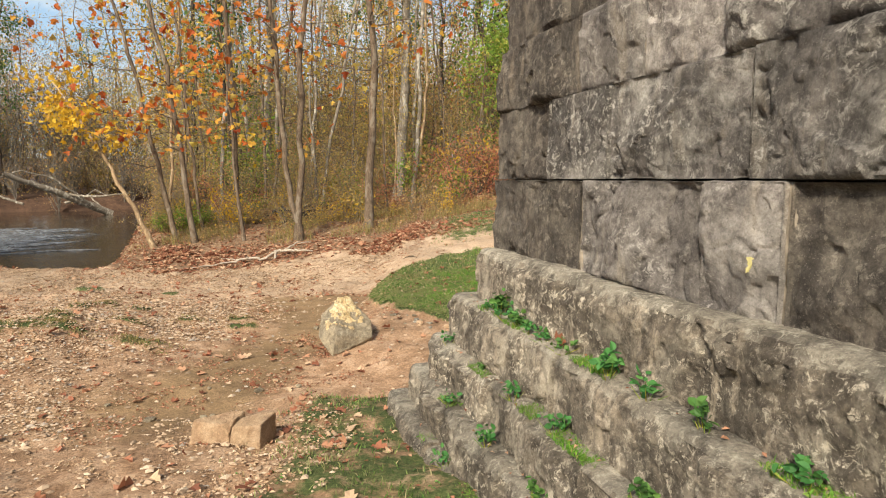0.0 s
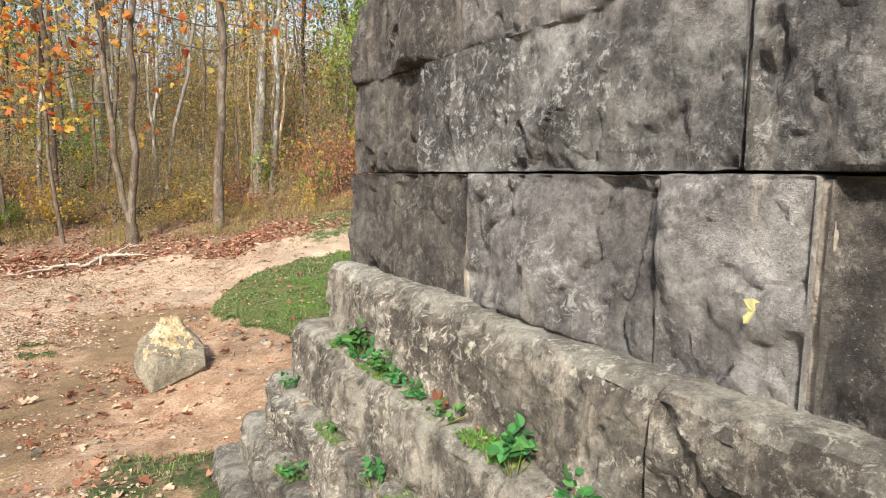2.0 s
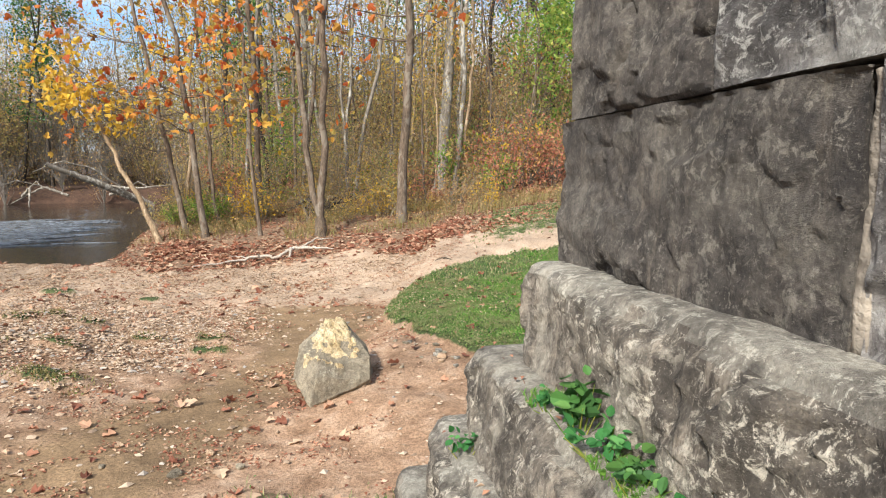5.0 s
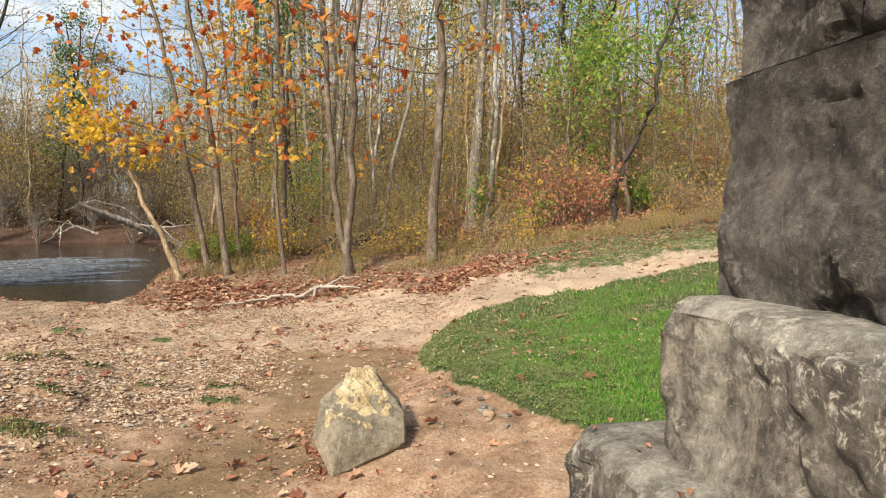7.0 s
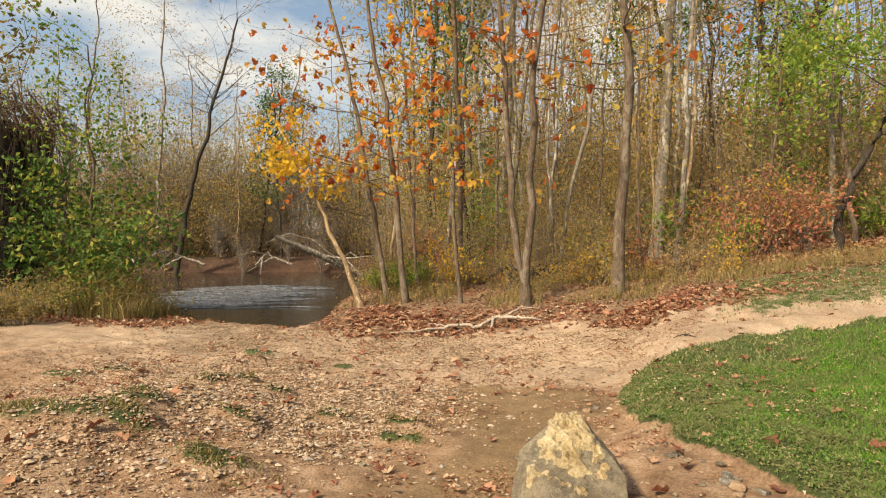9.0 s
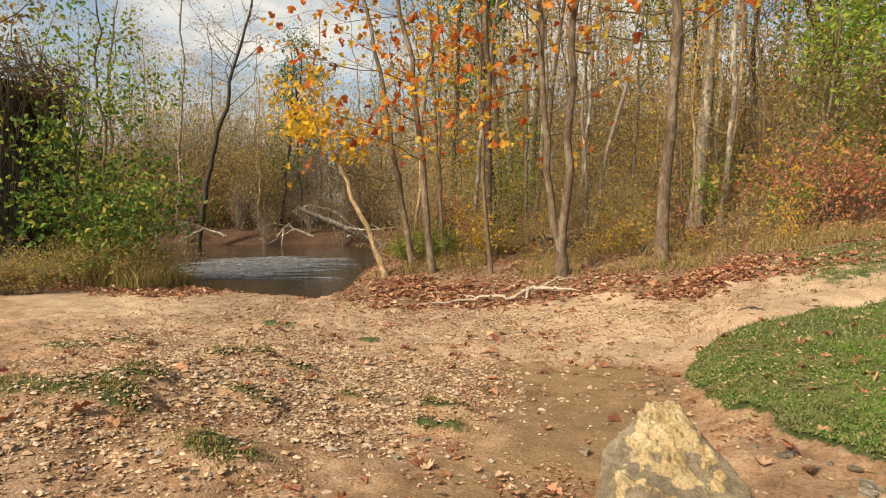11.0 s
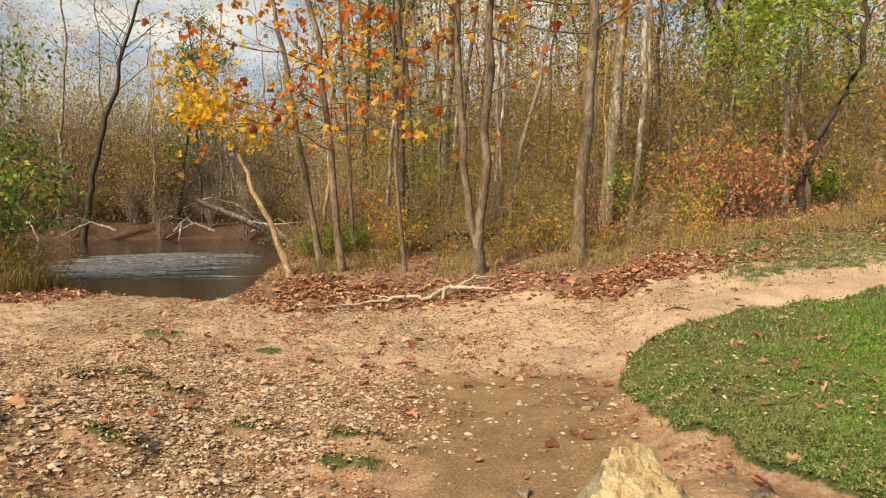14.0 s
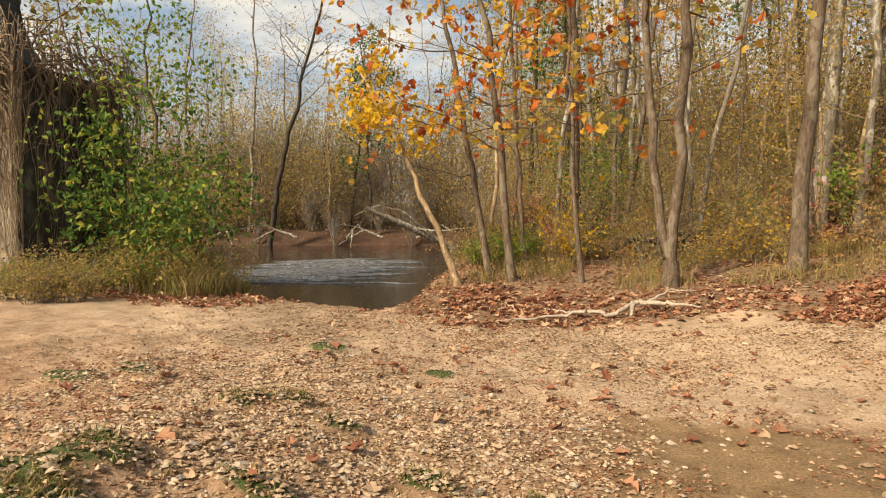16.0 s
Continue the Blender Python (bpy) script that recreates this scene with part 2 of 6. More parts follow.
CLOVER = leaf_material("clover", [(0.0, (0.045, 0.11, 0.030)), (0.6, (0.085, 0.20, 0.045)), (1.0, (0.16, 0.29, 0.07))], 0.3)
BUSH = leaf_material("bush leaves", [(0.0, (0.055, 0.12, 0.03)), (0.5, (0.12, 0.24, 0.05)), (0.8, (0.26, 0.36, 0.08)), (1.0, (0.56, 0.48, 0.10))], 0.45)
WEED = leaf_material("weed leaves", [(0.0, (0.045, 0.15, 0.04)), (0.6, (0.085, 0.26, 0.07)), (1.0, (0.17, 0.36, 0.10))], 0.35)
DRYGRASS = leaf_material("dry grass", [(0.0, (0.17, 0.13, 0.05)), (0.5, (0.32, 0.24, 0.10)), (0.8, (0.22, 0.22, 0.06)), (1.0, (0.42, 0.30, 0.15))], 0.25)


def bark_material(name, lo, mid, hi, patch=None):
    b = Mat(name, 0.9)
    v = b.world_coords((1, 1, 0.22))
    grain = b.noise(v, 26.0, 7, 0.7, 0.5)
    c = b.ramp(grain, [(0.30, lo), (0.52, mid), (0.72, hi)])
    c = b.mix(0.5, c, b.ramp(b.noise(b.world_coords(), 2.3, 5), [(0.3, 0.4), (0.7, 1.0)]), "MULTIPLY")
    if patch:
        c = b.mix(b.ramp(b.noise(b.world_coords((1, 1, 0.5)), 4.5, 5, 0.6, 0.5), [(0.54, 0.0), (0.60, 0.8)]), c, patch)
    b.colour(c).relief(grain, 0.8, 0.02)
    return b.m


BARK = bark_material("brown bark", (0.050, 0.036, 0.025), (0.155, 0.112, 0.078), (0.28, 0.215, 0.15), (0.21, 0.175, 0.135))
TWIG = bark_material("tan twigs", (0.15, 0.115, 0.08), (0.31, 0.25, 0.18), (0.47, 0.39, 0.29))
PALEBARK = bark_material("pale bark", (0.10, 0.083, 0.065), (0.225, 0.19, 0.15), (0.38, 0.335, 0.275), (0.46, 0.425, 0.36))
TANBARK = bark_material("tan bark", (0.14, 0.095, 0.055), (0.32, 0.22, 0.13), (0.48, 0.36, 0.22), (0.55, 0.42, 0.27))
GREYTWIG = bark_material("grey twigs", (0.10, 0.085, 0.07), (0.21, 0.18, 0.15), (0.34, 0.30, 0.26))
DARKBARK = bark_material("dark bark", (0.02, 0.016, 0.013), (0.06, 0.047, 0.036), (0.13, 0.10, 0.08))
DEADWOOD = bark_material("bleached dead wood", (0.26, 0.20, 0.15), (0.50, 0.42, 0.34), (0.70, 0.62, 0.52))
VINE = bark_material("dry vine", (0.12, 0.08, 0.05), (0.30, 0.22, 0.15), (0.48, 0.38, 0.27))

pebble = Mat("pebbles", 0.8)
pebble.colour(pebble.mix(0.4, pebble.ramp(pebble.island(), [(0.0, (0.24, 0.17, 0.115)), (0.3, (0.36, 0.25, 0.165)), (0.6, (0.46, 0.335, 0.23)), (0.85, (0.54, 0.42, 0.31)), (1.0, (0.30, 0.27, 0.24))]),
                         pebble.ramp(pebble.noise(pebble.world_coords(), 45.0, 4), [(0.3, 0.5), (0.7, 1.0)]), "MULTIPLY"))
PEBBLE = pebble.m

conc = Mat("stained concrete", 0.9)
cv = conc.world_coords()
cc = conc.ramp(conc.noise(cv, 2.2, 7, 0.65, 0.4), [(0.40, (0.06, 0.056, 0.05)), (0.64, (0.20, 0.18, 0.15)), (0.8, (0.50, 0.44, 0.35))])
cc = conc.mix(conc.ramp(conc.noise(conc.world_coords((2.5, 2.5, 0.7)), 1.5, 6, 0.7, 0.6), [(0.42, 0.0), (0.54, 0.9)]), cc, (0.045, 0.040, 0.036))
conc.colour(cc).relief(conc.noise(cv, 30.0, 5), 0.5, 0.02)
CONCRETE = conc.m
# paler, warmer concrete: the sunlight on the end faces is in its colour
lconc = Mat("sunlit concrete", 0.9)
lconc.colour(lconc.ramp(lconc.noise(lconc.world_coords((1, 1, 0.6)), 2.0, 7, 0.65, 0.3), [(0.36, (0.19, 0.155, 0.11)), (0.55, (0.38, 0.32, 0.24)), (0.7, (0.50, 0.43, 0.34))])).relief(lconc.noise(lconc.world_coords(), 30.0, 5), 0.4, 0.02)
SUNLIT_CONCRETE = lconc.m
lime = Mat("white lime seep", 0.85)
lime.colour(lime.ramp(lime.noise(lime.world_coords(), 14.0, 5), [(0.3, (0.42, 0.38, 0.32)), (0.7, (0.74, 0.71, 0.65))]))
LIME = lime.m
steel = Mat("black painted steel", 0.5)
steel.colour(steel.ramp(steel.noise(steel.world_coords(), 6.0, 6), [(0.3, (0.012, 0.012, 0.013)), (0.7, (0.045, 0.042, 0.040))])).relief(steel.noise(steel.world_coords(), 40.0, 4), 0.3, 0.01)
STEEL = steel.m

water = Mat("river water", 0.07)
wv = water.world_coords((1.0, 1.0, 1.0))
water.colour(water.ramp(water.noise(wv, 0.3, 4), [(0.3, (0.012, 0.009, 0.006)), (0.7, (0.030, 0.022, 0.014))]))
water.b.inputs["Specular IOR Level"].default_value = 0.5
water.relief(water.mix(0.4, water.noise(water.world_coords((0.8, 2.2, 1)), 1.3, 5, 0.6, 0.6), water.noise(water.world_coords((1.5, 4.0, 1)), 4.0, 3, 0.6, 0.3)), 0.2, 0.06)
WATERM = water.m
rough_water = Mat("broken water with painted sky glints", 0.12)
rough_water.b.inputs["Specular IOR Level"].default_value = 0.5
# the pale end of the ramp paints the sky's reflection on the crests
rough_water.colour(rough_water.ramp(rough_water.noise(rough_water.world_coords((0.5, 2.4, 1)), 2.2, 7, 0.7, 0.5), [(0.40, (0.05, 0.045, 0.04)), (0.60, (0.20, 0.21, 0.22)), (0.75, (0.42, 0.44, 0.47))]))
rough_water.relief(rough_water.noise(rough_water.world_coords((1.2, 3.6, 1)), 2.2, 5, 0.65, 0.5), 0.5, 0.10)
GLINT_WATER = rough_water.m

# ---- mesh tools ----


def mesh(name, V, faces, smooth=True, material=None, crisp=0):
    """A mesh from an array of points and a list of face arrays (triangles or quads)."""
    me = bpy.data.meshes.new(name)
    faces = [np.asarray(f, np.int32) for f in faces if len(f)]
    V = np.asarray(V, np.float32)
    me.vertices.add(len(V))
    me.vertices.foreach_set("co", V.ravel())
    loops = np.concatenate([f.ravel() for f in faces])
    sizes = np.concatenate([np.full(len(f), f.shape[1], np.int32) for f in faces])
    me.loops.add(len(loops))
    me.loops.foreach_set("vertex_index", loops)
    me.polygons.add(len(sizes))
    me.polygons.foreach_set("loop_start", np.concatenate([[0], np.cumsum(sizes)[:-1]]).astype(np.int32))
    me.polygons.foreach_set("use_smooth", np.full(len(sizes), smooth))
    me.update(calc_edges=True)
    me.validate()
    if crisp:
        me.set_sharp_from_angle(angle=radians(crisp))
    if material:
        me.materials.append(material)
    return me


def part(name, me, parent, label=""):
    ob = new(name, me)
    ob.parent = parent
    return tagged(ob, label) if label else ob


def empty(name, place, label, category, group="", kind=""):
    ob = new(name)
    ob.empty_display_size = 0.2
    ob.location = place
    return tagged(ob, label, category, group, kind)


def hash01(i, j, k, s):
    h = np.sin(i * 127.1 + j * 311.7 + k * 74.7 + s * 53.3) * 43758.5453
    return h - np.floor(h)


def vnoise(p, s=0.0):
    """Smooth noise between 0 and 1 at the points p."""
    p = np.asarray(p, float)
    i = np.floor(p)
    f = p - i
    f = f * f * (3 - 2 * f)
    out = 0.0
    for a in (0, 1):
        for b in (0, 1):
            for c in (0, 1):
                w = (f[..., 0] if a else 1 - f[..., 0]) * (f[..., 1] if b else 1 - f[..., 1]) * (f[..., 2] if c else 1 - f[..., 2])
                out = out + w * hash01(i[..., 0] + a, i[..., 1] + b, i[..., 2] + c, s)
    return out


def fbm(p, octaves=4, s=0.0):
    v, a, t = 0.0, 0.5, 0.0
    p = np.asarray(p, float)
    for o in range(octaves):
        v, t = v + a * vnoise(p, s + o), t + a
        p, a = p * 2.03, a * 0.5
    return v / t


def box_grid(nx, ny, nz):
    """A cube of -1..1 with its faces cut into a grid."""
    V, F, base = [], [], 0
    for axis, (na, nb) in enumerate(((ny, nz), (nz, nx), (nx, ny))):
        for sgn in (-1, 1):
            a, b = np.meshgrid(np.linspace(-1, 1, na + 1), np.linspace(-1, 1, nb + 1), indexing="ij")
            p = np.zeros((na + 1, nb + 1, 3))
            p[..., axis], p[..., (axis + 1) % 3], p[..., (axis + 2) % 3] = sgn, a, b
            i = base + np.arange((na + 1) * (nb + 1)).reshape(na + 1, nb + 1)
            q = np.stack([i[:-1, :-1], i[1:, :-1], i[1:, 1:], i[:-1, 1:]], -1).reshape(-1, 4)
            F.append(q if sgn > 0 else q[:, ::-1])
            V.append(p.reshape(-1, 3))
            base += p.shape[0] * p.shape[1]
    V, F = np.concatenate(V), np.concatenate(F)
    key, back = np.unique(np.round(V, 5), axis=0, return_inverse=True)
    return key, back.reshape(-1)[F]


def facets(p, cell, seed, wander=0.35):
    """Broken planes: each point takes the tilted plane of its nearest seed. Returns the offset and how near an edge between planes is."""
    q = p / cell + wander * (np.stack([fbm(p / cell * 1.7 + seed + k * 5.3, 3, k + seed % 7) for k in range(3)], 1) - 0.5) * 2
    base = np.floor(q)
    best, second, out, other = np.full(len(p), 9.0), np.full(len(p), 9.0), np.zeros(len(p)), np.zeros(len(p))
    for a in (-1, 0, 1):
        for b_ in (-1, 0, 1):
            for c in (-1, 0, 1):
                cc = base + np.array([a, b_, c])
                r = [hash01(cc[:, 0], cc[:, 1], cc[:, 2], seed % 23 + k * 1.7) for k in range(7)]
                d = q - cc - np.stack(r[:3], 1)
                dist = np.linalg.norm(d, axis=1)
                h = (r[3] - 0.5) * 1.0 + d[:, 0] * (r[4] - 0.5) * 1.6 + d[:, 1] * (r[5] - 0.5) * 1.6 + d[:, 2] * (r[6] - 0.5) * 1.6
                near = dist < best
                other = np.where(near, out, np.where(dist < second, h, other))
                second = np.where(near, best, np.minimum(second, dist))
                out = np.where(near, h, out)
                best = np.where(near, dist, best)
    # the planes meet in a short steep break, not a cliff
    return out + (other - out) * 0.5 * (1 - sstep(0.0, 0.07, second - best)), second - best


def rough_block(size, seed, step=0.035, edge=0.02, chip=0.05, grain=0.012, faces=5, open_ends=True, cracks=0.0, rim_hold=0.4, tight_z=0.12):
    """A quarried block centred on its own origin: worn edges and broken, many-planed faces."""
    rng = np.random.RandomState(seed)
    half = np.array(size) / 2
    n = np.clip(np.round(np.array(size) / np.array([step, max(step, 0.04), step])).astype(int), 3, 110)
    V, F = box_grid(*n)
    p = V * half
    inner = np.clip(p, -(half - edge), half - edge)
    d = p - inner
    d = d / np.maximum(np.linalg.norm(d, axis=1, keepdims=True), 1e-9)
    p = inner + d * edge
    cut = np.full(len(p), 0.45 * chip)
    for _ in range(faces):
        cut = np.minimum(cut, chip * rng.uniform(0.1, 0.9) + p @ (rng.normal(size=3) * 0.12))
    cut = np.maximum(cut, -chip)
    big, _ = facets(p, 0.38, seed, 0.5)
    small, _ = facets(p, 0.12, seed + 5, 0.45)
    lump = fbm(p * 9.0 + seed * 3.1, 4, seed % 13) - 0.5
    fine = fbm(p * 34.0 + seed, 3, seed % 11) - 0.5
    disp = cut + chip * (0.60 * big + 0.22 * small + 0.13 * lump) + grain * 2.0 * fine
    if cracks:
        m = fbm(p * np.array([1.6, 1.0, 1.2]) + seed * 1.9, 4, seed % 9)
        mask = sstep(0.45, 0.6, fbm(p * 1.3 + seed, 2, 4))
        disp = disp - cracks * np.exp(-((m - 0.5) / 0.012) ** 2) * mask + cracks * 0.6 * sstep(0.495, 0.505, m) * mask
    rim = np.sort((half - np.abs(p)), axis=1)[:, 1]
    bite = sstep(0.52, 0.70, fbm(p * 6.0 + seed * 2.2, 3, seed % 5)) * np.clip(1 - rim / 0.07, 0, 1)
    hold = rim_hold + (1 - rim_hold) * np.clip(rim / 0.035, 0, 1)
    disp = disp - np.median(disp) + 0.1 * chip
    tight = 1 - (1 - tight_z) * sstep(0.25, 0.85, np.abs(d[:, 2]))
    if not open_ends:
        tight = np.minimum(tight, 1 - 0.88 * sstep(0.25, 0.85, np.abs(d[:, 0])))
    p = p + d * (tight * (hold * disp - (0.5 if tight_z < 0.5 else 0.2) * chip * bite))[:, None]
    return p, F


def tube(path, radii, sides=7, rough=0.0, seed=0, close=True):
    path, radii = np.asarray(path, float), np.asarray(radii, float)
    t = np.gradient(path, axis=0)
    t /= np.maximum(np.linalg.norm(t, axis=1, keepdims=True), 1e-9)
    up = np.where(np.abs(t[:, 2:3]) > 0.9, np.array([[1.0, 0, 0]]), np.array([[0, 0, 1.0]]))
    u = np.cross(t, up)
    u /= np.maximum(np.linalg.norm(u, axis=1, keepdims=True), 1e-9)
    w = np.cross(t, u)
    ang = np.arange(sides) * 2 * math.pi / sides
    r = radii[:, None, None]
    if rough:
        rs = np.random.RandomState(seed)
        r = r * (1 + rough * rs.uniform(-1, 1, (len(path), sides, 1)))
    V = path[:, None] + r * (np.cos(ang)[None, :, None] * u[:, None] + np.sin(ang)[None, :, None] * w[:, None])
    i = np.arange(len(path) * sides).reshape(len(path), sides)
    j = np.roll(i, -1, axis=1)
    F = np.stack([i[:-1], j[:-1], j[1:], i[1:]], -1).reshape(-1, 4)
    return V.reshape(-1, 3), F


class Bag:
    """Gathers pieces of mesh into one."""

    def __init__(self):
        self.v, self.f, self.n = [], {}, 0

    def add(self, V, F):
        self.f.setdefault(F.shape[1], []).append(F + self.n)
        self.v.append(V)
        self.n += len(V)

    def mesh(self, name, material, smooth=True):
        return mesh(name, np.concatenate(self.v), [np.concatenate(f) for f in self.f.values()], smooth, material)


LEAF_STAR = np.array([(0, 0, 0), (0.30, 0.10, 0.04), (0.50, 0.42, 0.10), (0.24, 0.48, 0.02), (0.26, 0.82, 0.06), (0, 1.0, -0.10),
                      (-0.26, 0.82, 0.06), (-0.24, 0.48, 0.02), (-0.50, 0.42, 0.10), (-0.30, 0.10, 0.04), (0, 0.45, -0.03)])
STAR_F = np.array([(10, i, (i + 1) % 10) for i in range(10)])
LEAF_BROAD = np.array([(0, 0, 0), (0.20, 0.10, 0.03), (0.36, 0.38, 0.05), (0.28, 0.70, 0.03), (0, 1.0, -0.06), (-0.28, 0.70, 0.03), (-0.36, 0.38, 0.05), (-0.20, 0.10, 0.03), (0, 0.45, -0.02)])
BROAD_F = np.array([(8, i, (i + 1) % 8) for i in range(8)])
LEAF_TRI = np.array([(-0.34, 0.25, 0.05), (0.34, 0.25, 0.05), (0, 1.0, -0.05)])
TRI_F = np.array([(0, 1, 2)])
LEAF_OVAL = np.array([(0, 0, 0), (0.30, 0.45, 0.07), (0, 1, -0.06), (-0.30, 0.45, 0.07)])
OVAL_F = np.array([(0, 1, 2), (0, 2, 3)])


def leaves(P, size, rng, star=False, flat=0.0, hang=0.0, spread=0.35, simple=False):
    """Many leaves at the points P. flat: 1 lays them on the ground; hang: 1 lets them hang."""
    P = np.asarray(P, float)
    n = len(P)
    base, tri = (LEAF_BROAD, BROAD_F) if star == "broad" else (LEAF_STAR, STAR_F) if star else ((LEAF_TRI, TRI_F) if simple else (LEAF_OVAL, OVAL_F))
    y = rng.normal(size=(n, 3))
    y[:, 2] = y[:, 2] * (1 - flat) - 1.4 * hang
    y /= np.linalg.norm(y, axis=1, keepdims=True)
    z = rng.normal(size=(n, 3)) * (1 - 0.8 * flat) + np.array([0, 0, 1.0]) * flat * 1.6
    x = np.cross(y, z)
    x /= np.maximum(np.linalg.norm(x, axis=1, keepdims=True), 1e-9)
    z = np.cross(x, y)
    s = (np.asarray(size) * (1 + spread * rng.uniform(-1, 1, n)))[:, None, None]
    curl = (1 + rng.uniform(-0.5, 2.5, n))[:, None, None]
    V = P[:, None] + s * (base[None, :, 0:1] * x[:, None] + base[None, :, 1:2] * y[:, None] + curl * base[None, :, 2:3] * z[:, None])
    F = tri[None] + (np.arange(n) * len(base))[:, None, None]
    return V.reshape(-1, 3), F.reshape(-1, 3)


def blades(P, tall, rng, lean=0.5, width=0.012):
    """Grass blades: bent strips of three triangles."""
    P = np.asarray(P, float)
    n = len(P)
    a = rng.uniform(0, 2 * math.pi, n)
    side = np.stack([np.cos(a), np.sin(a), 0 * a], 1)
    b = rng.uniform(0, 2 * math.pi, n)
    bend = np.stack([np.cos(b), np.sin(b), 0 * b], 1) * rng.uniform(0.1, 1, n)[:, None] * lean
    h = (np.asarray(tall) * rng.uniform(0.5, 1.3, n))[:, None]
    w = width * rng.uniform(0.6, 1.3, n)[:, None]
    up = np.array([0, 0, 1.0])
    V = np.stack([P - side * w, P + side * w, P + up * h * 0.6 + bend * h * 0.35 - side * w * 0.7, P + up * h * 0.6 + bend * h * 0.35 + side * w * 0.7,
                  P + up * h * 0.95 + bend * h], 1)
    F = np.array([(0, 1, 3), (0, 3, 2), (2, 3, 4)])[None] + (np.arange(n) * 5)[:, None, None]
    return V.reshape(-1, 3), F.reshape(-1, 3)



# ---- the lie of the land ----
def sstep(a, b, x):
    t = np.clip((np.asarray(x, float) - a) / (b - a), 0.0, 1.0)
    return t * t * (3 - 2 * t)


def soft(x, k=1.0):
    """A ramp that starts gently."""
    return np.logaddexp(0.0, np.asarray(x, float) * 3 / k) * k / 3


def bump(x, y, cx, cy, rx, ry):
    return np.exp(-((x - cx) / rx) ** 2 - ((y - cy) / ry) ** 2)


WATER = -1.3


def height(x, y):
    x = np.asarray(x, float)
    y = np.asarray(y, float)
    q = x + 0.4 * (y - 16.5)
    z = -0.93 + 0.135 * soft(6.0 - np.maximum(y, -8.0), 1.5)
    z = z + 0.40 * bump(x, y, -6.0, 8.8, 1.3, 2.2) + 0.10 * bump(x, y, -4.4, 8.0, 0.9, 1.2)
    z = z + 0.012 * np.clip(-x - 7.0, 0, 30)
    # the wooded bank beyond the path
    v = y - (13.4 + 0.75 * np.clip(-x - 0.8, 0.0, 4.6))
    side = sstep(-10.0, -7.6, q)
    z = z + (0.19 * soft(v, 1.2) - 0.10 * soft(v - 3.0, 2.0)) * side * (1 - sstep(30, 60, v)) + 3.2 * sstep(30, 60, v) * side
    # the grassy slope beside the pier
    z = z + 0.30 * sstep(-1.75, -0.7, x) * sstep(6.5, 9.5, y) + 0.10 * soft(x - 0.2, 1.0) * sstep(4.0, 9.0, y) * (1 - sstep(18, 40, x))
    # the river bed and the far bank
    away = (y - 55.0 - 0.78 * (x + 34.0)) / 1.27
    bed = sstep(16.4, 19.2, y) * (1 - sstep(-10.2, -8.7, q)) * (1 - sstep(-1.5, 2.5, away))
    far = sstep(0.0, 4.0, away) * (1 - sstep(-10.2, -8.7, q))
    z = z - bed * (z + 2.3) + far * (0.5 + 0.04 * np.clip(away, 0, 40))
    return z - 0.25 * bump(x, y, 6.6, 25.6, 2.4, 2.4)

# ---- ground ----


def lines(stops):
    """Grid lines: (from, to, step) stretches one after another."""
    out = [np.arange(a, b, s) for a, b, s in stops]
    return np.unique(np.round(np.concatenate(out), 4))


gx = np.concatenate([-np.geomspace(2500, 72, 14), lines([(-70, -22, 1.0), (-22, -12, 0.3), (-12, 5, 0.09), (5, 14, 0.3), (14, 70, 1.0)]), np.geomspace(72, 2500, 14)])
gy = np.concatenate([-np.geomspace(2500, 32, 14), lines([(-30, -4, 1.0), (-4, 3, 0.2), (3, 19.5, 0.09), (19.5, 32, 0.3), (32, 90, 1.0)]), np.geomspace(92, 2500, 14)])


def grass_edge(y):
    return np.interp(y, [8.0, 8.7, 9.2, 9.6, 10.0, 10.5, 11.0, 11.6, 12.5, 13.4, 14.1, 14.6], [0.9, 0.36, -0.15, -0.45, -0.76, -1.06, -1.30, -1.42, -1.48, -1.5, -1.2, -0.4])


